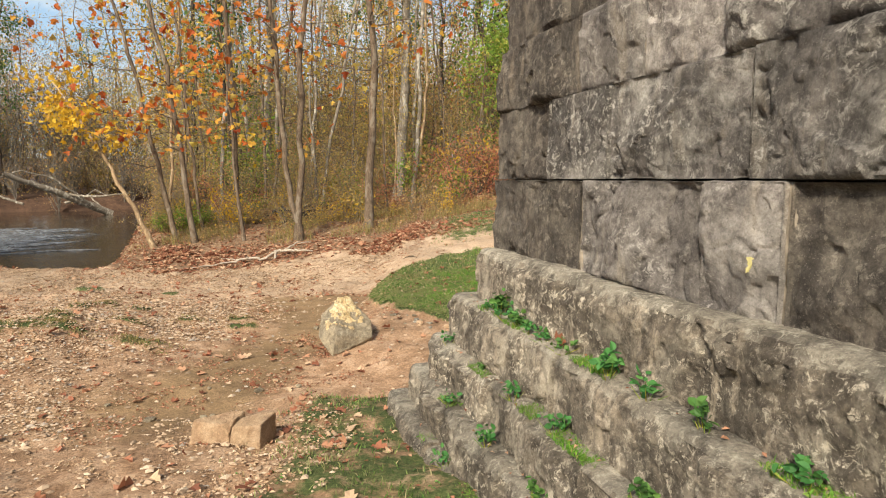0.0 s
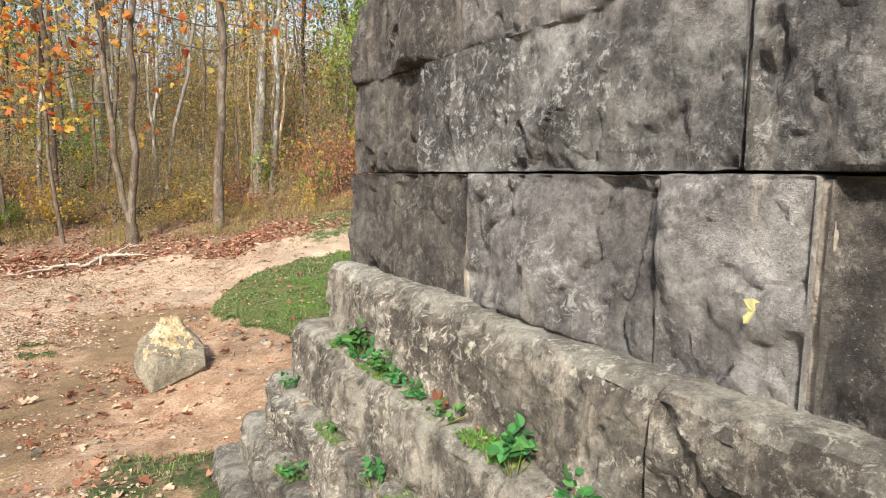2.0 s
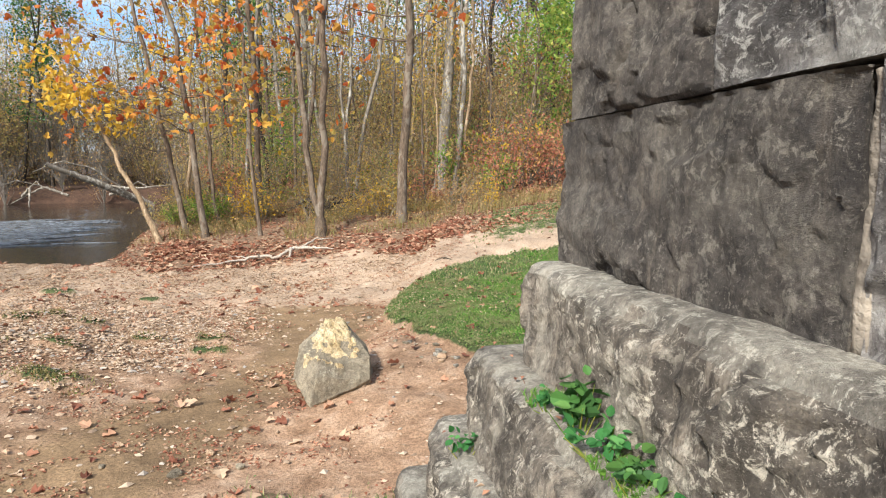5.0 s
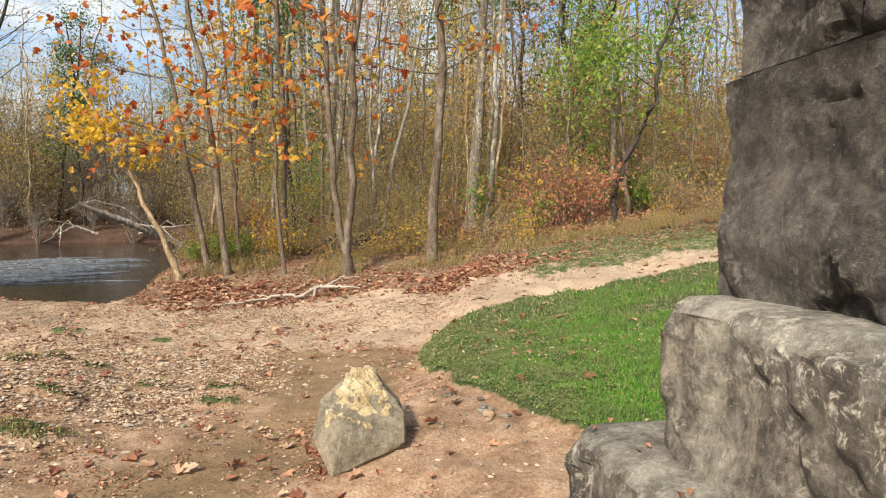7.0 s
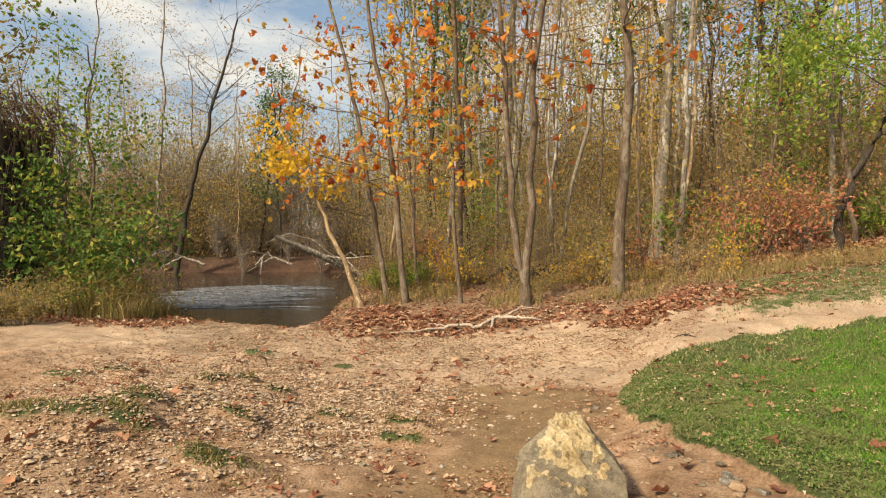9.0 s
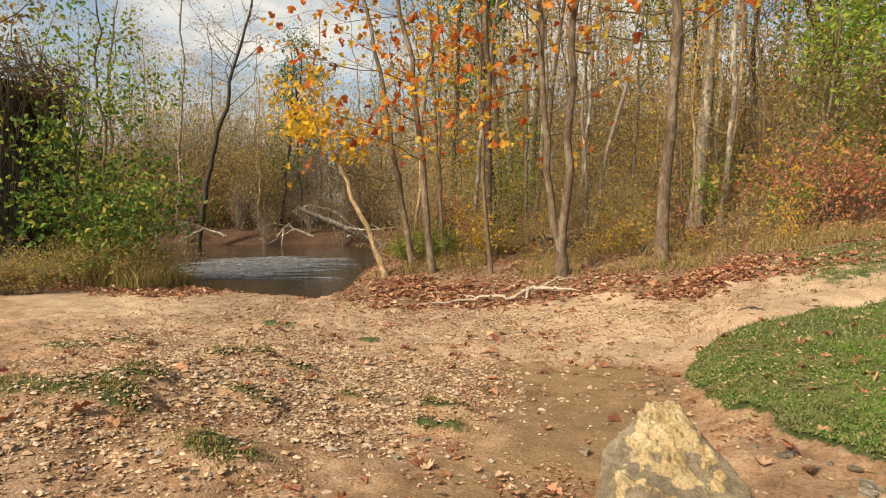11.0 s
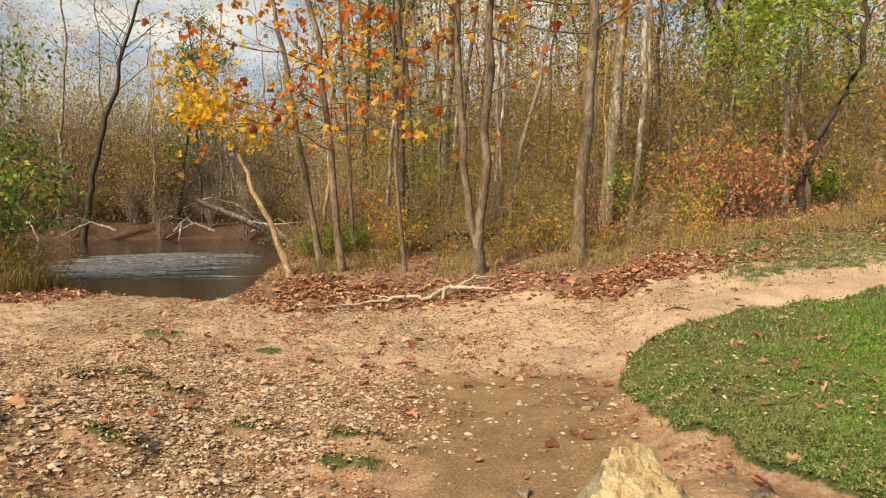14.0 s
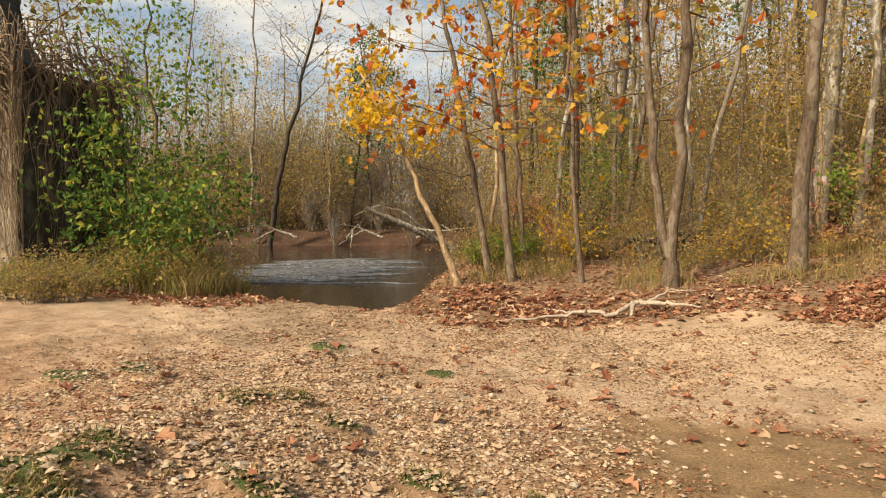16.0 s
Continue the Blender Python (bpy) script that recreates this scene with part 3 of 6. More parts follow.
def zones(x, y):
    """How far each cover reaches at a place, 0 to 1."""
    wob = 0.5 * (fbm(np.stack([x * 0.9, y * 0.9, 0 * x], -1), 3) - 0.5)
    far_line = 14.12 + 0.56 * (x + 0.85) - 0.03 * np.clip(x, 0, 7) ** 2
    rag = 0.22 * (fbm(np.stack([x * 4.5, y * 4.5, 0 * x + 3], -1), 3) - 0.5)
    bank = sstep(-0.06, 0.12, x - grass_edge(y) + wob * 0.4 + rag) * sstep(8.4, 9.0, y + 0.5 * x) * sstep(-0.15, 0.3, far_line - y + wob)
    by_pier = 0.56 * sstep(-1.9, -1.1, x + wob * 1.2) * (1 - sstep(6.6, 7.3, y + wob * 2))
    v = y - (13.4 + 0.75 * np.clip(-x - 0.8, 0.0, 4.6))
    q = x + 0.4 * (y - 16.5)
    edge = sstep(0.75, 1.5, y - far_line + wob * 1.5)
    beyond = 0.55 * edge * sstep(-0.6, 0.4, x + wob) * (1 - sstep(19.0, 21.0, y - 0.75 * x + wob))
    tufts = 0.95 * sum(bump(x, y, a, b, c, d) for a, b, c, d in ((-5.7, 9.0, 0.30, 0.25), (-5.4, 8.5, 0.45, 0.22), (-6.3, 10.55, 0.22, 0.2), (-6.0, 10.9, 0.2, 0.18), (-4.85, 9.4, 0.3, 0.15), (-9.0, 10.6, 0.5, 0.25),
            (-7.7, 13.2, 0.4, 0.25), (-5.8, 12.9, 0.25, 0.2), (-3.5, 10.4, 0.3, 0.12), (-5.3, 10.65, 0.22, 0.12), (-4.3, 10.3, 0.25, 0.15), (-8.5, 11.1, 0.45, 0.2), (-6.3, 8.2, 0.6, 0.3), (-4.2, 8.4, 0.35, 0.25), (-3.3, 9.9, 0.3, 0.15)))
    turf = np.clip(np.maximum.reduce([bank, by_pier, beyond, tufts]), 0, 1)
    leaf = sstep(-0.4, 0.7, y - np.interp(x, [-9, -7.4, -6.5, -5.3, -4, -3.2, -2.2, -1.3, 0, 2, 5, 9], [16.6, 15.9, 16.1, 16.7, 17.0, 17.3, 16.8, 16.5, 16.9, 17.9, 19.6, 21.8]) + wob * 1.6) * sstep(-9.9, -8.6, q) * (1 - 0.7 * beyond)
    leaf = np.maximum(leaf, 0.9 * sstep(14.2, 15.1, y + wob * 2) * sstep(-11.2, -13.0, x))
    leaf = np.maximum(leaf, sstep(8, 16, np.abs(x + 3)) * sstep(-2, -8, y))
    damp = np.clip(0.95 * bump(x, y, -2.6, 7.4, 0.8, 1.9) + 1.1 * bump(x, y, -2.65, 12.0, 1.3, 1.6) + 0.9 * bump(x, y, -2.0, 9.9, 0.55, 1.3) + 0.5 * bump(x, y, -4.0, 6.0, 1.6, 1.6), 0, 1)
    sand = np.clip((0.55 * sstep(8.5, 12.5, y) + 0.5 * sstep(12.5, 14.5, y)) * (1 - 0.95 * damp) + 0.85 * bump(x, y, -3.1, 13.3, 0.75, 0.55), 0, 1) * (1 - leaf)
    mud = np.clip(sstep(WATER + 0.35, WATER, height(x, y)) + sstep(-1.0, 1.0, (y - 55.0 - 0.78 * (x + 34.0)) / 1.27) * (1 - sstep(-10.2, -8.7, q)) * 0.8, 0, 1)
    return dict(turf=turf, leaf=leaf, sand=sand, damp=damp, mud=mud)


def relief_at(x, y):
    p = np.stack([x, y, 0 * x], -1)
    z = zones(x, y)
    near = (1 - sstep(40, 90, np.hypot(x, y - 10)))
    low = 0.10 * (fbm(p * 0.8, 3, 3) - 0.5) + (0.13 - 0.06 * z["damp"]) * (fbm(p * 2.6, 3, 5) - 0.5) + (0.05 - 0.03 * z["damp"]) * (fbm(p * 9.0, 2, 8) - 0.5)
    return height(x, y) + near * low + 0.085 * sstep(0.2, 0.7, z["turf"]) + far_hills(x, y)


def far_hills(x, y):
    r = np.hypot(x, y - 20)
    return 6.0 * sstep(80, 220, r) * (0.5 + fbm(np.stack([x / 90, y / 90, 0 * x], -1), 3, 2))


def build_ground():
    X, Y = np.meshgrid(gx, gy, indexing="ij")
    Z = relief_at(X, Y)
    V = np.stack([X, Y, Z], -1).reshape(-1, 3)
    i = np.arange(X.size).reshape(X.shape)
    F = np.stack([i[:-1, :-1], i[1:, :-1], i[1:, 1:], i[:-1, 1:]], -1).reshape(-1, 4)
    me = mesh("ground", V, [F], True, GROUND)
    for name, val in zones(X, Y).items():
        me.attributes.new(name, "FLOAT", "POINT").data.foreach_set("value", val.astype(np.float32).ravel())
    return tagged(new("ground", me), "bare tan dirt and gravel with grass and leaf litter", "ground", kind="structure")


build_ground()


def gz(x, y):
    return float(relief_at(np.array([x]), np.array([y]))[0])


def river(name, box, z, material, label, tone=None):
    x0, x1, y0, y1, s = box
    X, Y = np.meshgrid(np.arange(x0, x1 + s, s), np.arange(y0, y1 + s, s), indexing="ij")
    Z = z + 0.015 * (fbm(np.stack([X * 0.7, Y * 1.5, 0 * X], -1), 3) - 0.5)
    i = np.arange(X.size).reshape(X.shape)
    F = np.stack([i[:-1, :-1], i[1:, :-1], i[1:, 1:], i[:-1, 1:]], -1).reshape(-1, 4)
    return tagged(new(name, mesh(name, np.stack([X, Y, Z], -1).reshape(-1, 3), [F], True, material)), label, "river", kind="structure")


river("water", (-130, -6, 15, 140, 0.8), WATER, WATERM, "dark brown slow river water with ripples")


def rapids():
    """Broken crests where the river runs over shallows, their sky glints painted in as pale colour."""
    b = Bag()
    rng = np.random.RandomState(12)
    for k in range(150):
        f = rng.uniform(0, 1) ** 0.8
        cx, cy = -18.0 - 6.2 * f + rng.normal() * 1.0, 22.5 + 11.0 * f + rng.normal() * 1.2
        ln, w = rng.uniform(0.8, 3.4), rng.uniform(0.02, 0.09) * (1 + f)
        a = radians(rng.uniform(30, 62))
        t = np.linspace(-1, 1, 12)
        side = w * (1 - t ** 2) ** 0.6 * (1 + 0.5 * (vnoise(np.stack([t * 4 + k, 0 * t, 0 * t], -1)) - 0.5))
        px, py = cx + math.cos(a) * ln * t, cy + math.sin(a) * ln * t + 0.25 * np.sin(t * 3 + k)
        rows = np.linspace(-1, 1, 4)
        X, Y = px[:, None] - math.sin(a) * side[:, None] * rows, py[:, None] + math.cos(a) * side[:, None] * rows
        Z = WATER + 0.014 + 0.045 * (1 - rows[None] ** 2) * (1 - t[:, None] ** 2)
        i = np.arange(X.size).reshape(X.shape)
        F = np.stack([i[:-1, :-1], i[1:, :-1], i[1:, 1:], i[:-1, 1:]], -1).reshape(-1, 4)
        b.add(np.stack([X, Y, Z], -1).reshape(-1, 3), F)
    tagged(new("rapids", b.mesh("rapids", GLINT_WATER)), "pale broken crests of water over shallows", "water", kind="structure")


rapids()

# ---- the stone pier ----
PIER = pose(0.45, 5.52, 0, 0, 0, -73.0)              # x along the face towards the start of the walk, y into the pier


def wear_front(V, size, seed, end):
    """Rounds off the upper front edge of a footing stone, unevenly, and the corner of an end stone."""
    n = fbm(V * np.array([2.4, 1.0, 1.0]) + seed * 2.7, 3, seed % 7)
    front, top = -V[:, 1] / (size[1] / 2), V[:, 2] / (size[2] / 2)
    near = np.clip((front - 0.55) / 0.45, 0, 1) * np.clip((top - 0.1) / 0.9, 0, 1)
    V = V.copy()
    V[:, 2] -= near ** 3 * 0.05 * (0.2 + 1.6 * n)
    V[:, 1] += near ** 3 * 0.03 * (0.2 + 1.6 * n)
    if end:
        tip = np.clip((-V[:, 0] / (size[0] / 2) - 1) * (size[0] / 2) / 0.16 + 1, 0, 1)
        V[:, 1] += tip ** 2 * np.clip(front, 0, 1) ** 2 * 0.12
        V[:, 2] -= tip ** 2 * np.clip(top, 0, 1) ** 2 * 0.06
    return V


def stone_of(k, a, seed):
    """Which crust a block of course k that begins at a has."""
    if a == 0 or (k == 0 and a > 2.9) or (k == 2 and a < 0.9) or (k > 2 and seed % 3 == 0):
        return BLACKENED
    return MOTTLED if k == 1 or (k > 1 and seed % 3 == 1) else STONE


def build_pier():
    pier = new("stone_pier")
    pier.matrix_world = PIER
    tagged(pier, "dark weathered ashlar bridge pier on a stepped stone footing", "bridge pier")
    rng = np.random.RandomState(4)
    END = 8.4
    core, F = rough_block((END - 0.5, 2.2, 11.0), 90, 0.25, 0.03, 0.02, 0.004)
    part("core", mesh("core", core + np.array([END / 2 + 0.1, 1.31, 4.6]), [F], True, MORTAR), pier, "pale crumbling mortar")
    courses = [(0.885, 1.5, [0, 1.54, 2.70, 3.19, 4.5, 5.6, 6.9]), (1.5, 2.07, [0, 1.03, 1.84, 2.96, 4.4, 5.5, 6.7]),
               (2.07, 2.58, [0, 0.57, 1.43, 2.12, 2.75, 4.0, 5.2, 6.6]), (2.58, 3.15, [0, 1.2, 1.9, 3.1, 4.2, 5.6, 6.8])]
    z = 3.15
    while z < 9.6:
        u, js = 0.0, [0]
        while u < 6.6:
            u += rng.uniform(0.7, 1.4)
            js.append(u)
        courses.append((z, z + 0.56, js))
        z += 0.56
    seed = 0
    for k, (z0, z1, js) in enumerate(courses):
        back = 0.024 * k
        js = [j for j in js if j < END - 0.5] + [END]
        for a, b in zip(js, js[1:]):
            seed += 1
            a2 = a + (back if a == 0 else 0)
            deep = 0.62 if a == 0 else 0.5
            proud = rng.uniform(-0.012, 0.03) if a else 0.0
            V, F = rough_block((b - a2 - 0.02, deep, z1 - z0 - 0.005), seed, 0.015 if k < 3 and a < 4 else (0.04 if k < 4 else 0.10), 0.008, 0.047, 0.009, 5, a == 0, 0.028 if k < 3 and a < 4 else 0.0)
            V = V + np.array([(a2 + b) / 2, back - proud + deep / 2, (z0 + z1) / 2])
            part("stone_block", mesh("stone_block", V, [F], True, stone_of(k, a, seed), 28), pier)
            if a and k < 5:
                V, F = rough_block((0.044, 0.12, z1 - z0 - 0.03), seed + 500, 0.02, 0.006, 0.012, 0.008)
                part("mortar_joint", mesh("mortar_joint", V + np.array([a, back + 0.074, (z0 + z1) / 2]), [F], True, MORTAR), pier, "pale crumbling mortar")
        for c in range(3):
            seed += 1
            V, F = rough_block((0.5, 0.6, z1 - z0 - 0.012), seed, 0.12, 0.022, 0.05, 0.008)
            part("stone_block", mesh("stone_block", V + np.array([back + 0.27, 0.95 + c * 0.62, (z0 + z1) / 2]), [F], True, STONE), pier)
    # stepped footing: (outward, top, bottom, joints)
    steps = [(0.18, 0.90, 0.44, [-0.10, 2.85, 4.4, 6.0]), (0.37, 0.47, 0.02, [-0.30, 1.86, 2.55, 3.8, 5.0, 6.4]), (0.52, 0.07, -0.33, [-0.46, 1.1, 2.5, 3.9, 5.2, 6.6]),
             (0.68, -0.27, -0.68, [-0.64, 0.62, 1.75, 2.9, 4.2, 5.6]), (0.86, -0.58, -1.05, [-0.84, 0.62, 1.08, 1.9, 3.0])]
    for k, (w, top, bot, js) in enumerate(steps):
        js = js + [END - 1.2 * (k == 4)]
        for i, (a, b) in enumerate(zip(js, js[1:])):
            seed += 1
            deep = 0.55 + 0.1 * rng.uniform(-1, 1)
            wj = w + (rng.uniform(-0.03, 0.03) if i else 0)
            tj = top + (rng.uniform(-0.03, 0.02) if i else 0)
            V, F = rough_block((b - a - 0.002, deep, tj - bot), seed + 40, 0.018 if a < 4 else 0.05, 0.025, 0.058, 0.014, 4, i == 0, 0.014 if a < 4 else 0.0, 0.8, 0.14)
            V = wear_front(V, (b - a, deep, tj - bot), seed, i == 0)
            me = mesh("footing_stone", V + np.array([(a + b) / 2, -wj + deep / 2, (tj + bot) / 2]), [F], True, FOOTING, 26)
            # the upper side of each stone has sky light painted in as paler stone, down over the lip
            me.materials.append(LIT_FOOTING)
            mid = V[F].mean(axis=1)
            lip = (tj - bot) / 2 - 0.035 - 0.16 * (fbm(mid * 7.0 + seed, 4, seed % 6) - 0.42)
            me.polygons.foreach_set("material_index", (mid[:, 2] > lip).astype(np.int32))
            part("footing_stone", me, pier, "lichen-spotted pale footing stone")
    for k, (w, top, bot, js) in enumerate(steps):
        V, F = rough_block((0.5, 2.6, top - bot), 300 + k, 0.08, 0.05, 0.06, 0.012)
        part("footing_stone", mesh("footing_stone", V + np.array([-w + 0.26, 1.75, (top + bot) / 2]), [F], True, FOOTING), pier, "lichen-spotted pale footing stone")
    return pier


build_pier()


def on_pier(u, w, z):
    return PIER @ Vector((u, -w, z))


# ---- loose rocks ----


def cut_rock(planes, seed, n=26, grain=0.02):
    """A rock as the body inside a few planes: (normal, distance)."""
    V, F = box_grid(n, n, n)
    d = V / np.linalg.norm(V, axis=1, keepdims=True)
    r = np.full(len(d), 9.0)
    for nrm, c in planes:
        nn = np.array(nrm) / np.linalg.norm(nrm)
        k = d @ nn
        r = np.where(k > 0.05, np.minimum(r, c / np.maximum(k, 0.05)), r)
    p = d * r[:, None]
    p = p + d * ((fbm(p * 4 + seed, 4, seed) - 0.5) * grain * 2.6 + (fbm(p * 20 + seed, 3, seed) - 0.5) * grain)[:, None]
    return p, F


def hull_planes(points):
    """The faces of the body that just holds these corners, seen from its middle."""
    bm = bmesh.new()
    mid = sum((Vector(p) for p in points), Vector()) / len(points)
    for p in points:
        bm.verts.new(Vector(p) - mid)
    bmesh.ops.convex_hull(bm, input=bm.verts)
    bm.normal_update()
    out = []
    for f in bm.faces:
        n, d = f.normal.copy(), f.normal.dot(f.verts[0].co)
        out.append((tuple(n if d > 0 else -n), abs(d)))
    bm.free()
    return out, mid


def build_boulder():
    x, y = -1.38, 8.56
    z = gz(x, y)
    corners = [(-0.13, 0.34, 0.64), (-0.02, 0.40, 0.63), (-0.36, 0.02, 0.44), (-0.35, -0.16, 0.17), (-0.12, -0.44, -0.03), (-0.05, -0.38, 0.25), (0.40, -0.14, 0.16), (0.36, 0.02, 0.36),
               (0.24, 0.42, 0.36), (0.34, 0.36, -0.08), (-0.28, 0.42, -0.08), (0.30, 0.02, -0.08), (-0.20, -0.02, -0.08)]
    planes, mid = hull_planes(corners)
    V, F = cut_rock(planes, 3, 72, 0.018)
    # the upward face is flaking and fresh: thin broken plates in a ragged field from the peak downwards
    lift, _ = facets(V, 0.06, 4, 0.8)
    side = V[:, 0] + 0.06 + 0.25 * (V[:, 1] - 0.1)
    field = sstep(0.24, 0.12, np.abs(side) + 0.55 * (fbm(V * 13.0, 4, 2) - 0.5)) * sstep(-0.26, -0.14, V[:, 1] + 0.6 * (fbm(V * 11.0 + 4, 4, 5) - 0.5)) * sstep(0.02, 0.08, V[:, 2])
    V = V + np.array([-0.2, -0.45, 0.85]) * (field * 0.026 * (0.8 + 1.3 * lift))[:, None]
    me = mesh("boulder", V, [F], True, BOULDER, 28)
    me.materials.append(FRESH)
    me.polygons.foreach_set("material_index", (field[F].mean(axis=1) > 0.5).astype(np.int32))
    ob = new("boulder", me)
    ob.location = (x + mid.x, y + mid.y, z + mid.z - 0.02)
    tagged(ob, "angular grey-tan boulder with a flaking yellow top", "rock")


build_boulder()


def build_slab():
    x, y = -1.83, 5.15
    z = gz(x, y)
    rock = empty("broken_rock", (x, y, z), "squared pinkish sandstone block cracked in two", "rock")
    rock.rotation_euler = (0, 0, radians(-8))
    for i, (sx, ox) in enumerate(((0.37, -0.13), (0.27, 0.19))):
        V, F = cut_rock([((-1, 0.1 * i, 0.15), sx * 0.47), ((1, -0.08, 0.1 - 0.1 * i), sx * 0.47), ((0.06, -1, 0.12), 0.145), ((-0.1, 1, 0.1), 0.14), ((0.05 - 0.14 * i, -0.06, 1), 0.105 - 0.012 * i), ((0, 0, -1), 0.12),
                         ((-0.7, -0.6, 0.5), 0.215), ((0.7, -0.5, 0.6), 0.18), ((-0.3, 0.3, 0.9), 0.115 + 0.01 * i)], 7 + i, 30, 0.02)
        part("rock_piece", mesh("rock_piece", V + np.array([ox, 0.02 * i, 0.11]), [F], True, PINK), rock)


build_slab()


def loose_stones():
    """Small stones lying in the dirt, the most of them where the turf has broken away."""
    rng = np.random.RandomState(17)
    kinds = []
    for k in range(4):
        nrm = rng.normal(size=(9, 3))
        V, F = cut_rock([(tuple(v), rng.uniform(0.75, 1.1)) for v in nrm] + [((0, 0, 1), 0.7), ((0, 0, -1), 0.7), ((1, 0, 0), 1.1), ((-1, 0, 0), 1.1), ((0, 1, 0), 0.9), ((0, -1, 0), 0.9)], 30 + k, 8, 0.06)
        kinds.append(mesh("stone", V * 0.03, [F], True, (PINK, BOULDER, LIT_FOOTING, BOULDER)[k]))
    spots = [(rng.uniform(-1.05, 0.15), 0.0, 1) for _ in range(34)] + [(rng.uniform(-4.2, -1.6), rng.uniform(7.0, 13.5), 0) for _ in range(26)] + [(rng.uniform(-3.6, -1.7), rng.uniform(4.2, 7.0), 0) for _ in range(14)]
    for i, (x, y, lip) in enumerate(spots):
        if lip:
            y = float(np.interp(x, [-1.3, -0.76, -0.45, -0.15, 0.36], [11.0, 10.0, 9.6, 9.2, 8.7])) - abs(rng.normal()) * 0.35 - 0.12
        r = rng.uniform(0.35, 0.95) if i % 9 else 1.35
        ob = new("stone", kinds[rng.randint(4)])
        ob.location, ob.rotation_euler, ob.scale = (x, y, gz(x, y) + 0.008 * r), (0, 0, rng.uniform(0, 6.28)), (r * 1.2, r, r * 0.8)
        tagged(ob, "small tan stone half sunk in bare dirt", "stone", "loose stones")


loose_stones()

# ---- trees ----


def spread_tree(H, r, top=(0, 0), limbs=10, limb_from=0.35, limb_len=2.5, twigs=3, seed=0, wob=0.15, sides=9, fork=None, rise=0.6, flare=1.0, upto=1.0, lean=False):
    """Trunk and branch meshes of a tree at the origin, and the places of its leaves."""
    rng = np.random.RandomState(seed)
    trunk, branch, spots = Bag(), [], []

    def stem(start, tip, r0, r1, n, w, bag, k, rough=0.05, kink=1.0):
        t = np.linspace(0, 1, n)[:, None]
        pth = np.array(start) * (1 - t) + np.array(tip) * t
        off = np.cumsum(rng.normal(size=(n, 3)), axis=0) * w / math.sqrt(n)
        off -= off[0] * (1 - t) + off[-1] * t
        pth = pth + off * np.array([1, 1, 0.4]) * kink
        rad = r0 + (r1 - r0) * t[:, 0]
        V, F = tube(pth, rad, k, rough, rng.randint(9999))
        bag.add(V, F)
        return pth, rad

    mains = []
    if fork:
        zf, tips = fork
        base = (top[0] * 0.05, top[1] * 0.05, zf)
        n = 10
        t = np.linspace(0, 1, n)
        rad = r * (1 + 0.7 * flare * np.exp(-t * zf * 4)) * (1 - 0.1 * t)
        pth = np.array([(0, 0, -0.25)]) * (1 - t[:, None]) + np.array([base]) * t[:, None]
        V, F = tube(pth, rad, sides, 0.05, seed)
        trunk.add(V, F)
        for tip, rr in tips:
            mains.append(stem(base, (tip[0], tip[1], H), rr, rr * 0.35, 22, wob, trunk, sides))
    else:
        n = 26
        t = np.linspace(0, 1, n) ** 1.35
        pth = np.stack([top[0] * t ** 1.2, top[1] * t ** 1.2, -0.25 + (H + 0.25) * t], 1)
        off = np.cumsum(rng.normal(size=(n, 2)), axis=0) * wob / math.sqrt(n)
        off -= off[0]
        pth[:, :2] += off * t[:, None] ** 0.5
        rad = r * (1 - 0.72 * t) + 0.6 * flare * r * np.exp(-(pth[:, 2] + 0.25) * 3.0)
        V, F = tube(pth, rad, sides, 0.05, seed)
        trunk.add(V, F)
        mains.append((pth, rad))
    for i in range(limbs):
        pth, rad = mains[i % len(mains)]
        f = limb_from + (upto - limb_from) * rng.uniform(0, 1)
        j = min(len(pth) - 1, int(np.searchsorted(pth[:, 2], f * H)))
        a = rng.uniform(0, 2 * math.pi)
        L = limb_len * rng.uniform(0.5, 1.2) * (1.1 - 0.5 * f)
        tip = pth[j] + np.array([math.cos(a) * L, math.sin(a) * L, L * rise * rng.uniform(0.2, 1.4)])
        limb = Bag()
        branch.append(limb)
        lp, _ = stem(pth[j], tip, max(0.008, rad[j] * 0.26), 0.004, 6 if lean else 7, L * 0.16, limb, 3 if lean else 5)
        spots.extend(lp[3:])
        for _ in range(twigs):
            k = rng.randint(2, len(lp))
            b2, l2 = a + rng.uniform(-1.2, 1.2), L * rng.uniform(0.25, 0.55)
            tp = lp[k] + np.array([math.cos(b2) * l2, math.sin(b2) * l2, l2 * rng.uniform(-0.4, 0.8)])
            w2, _ = stem(lp[k], tp, max(0.004, rad[j] * 0.12), 0.002, 3 if lean else 4, l2 * 0.15, limb, 3)
            spots.extend(w2[1:])
            spots.append((w2[-1] + w2[-2]) / 2)
    return trunk, branch, np.array(spots)


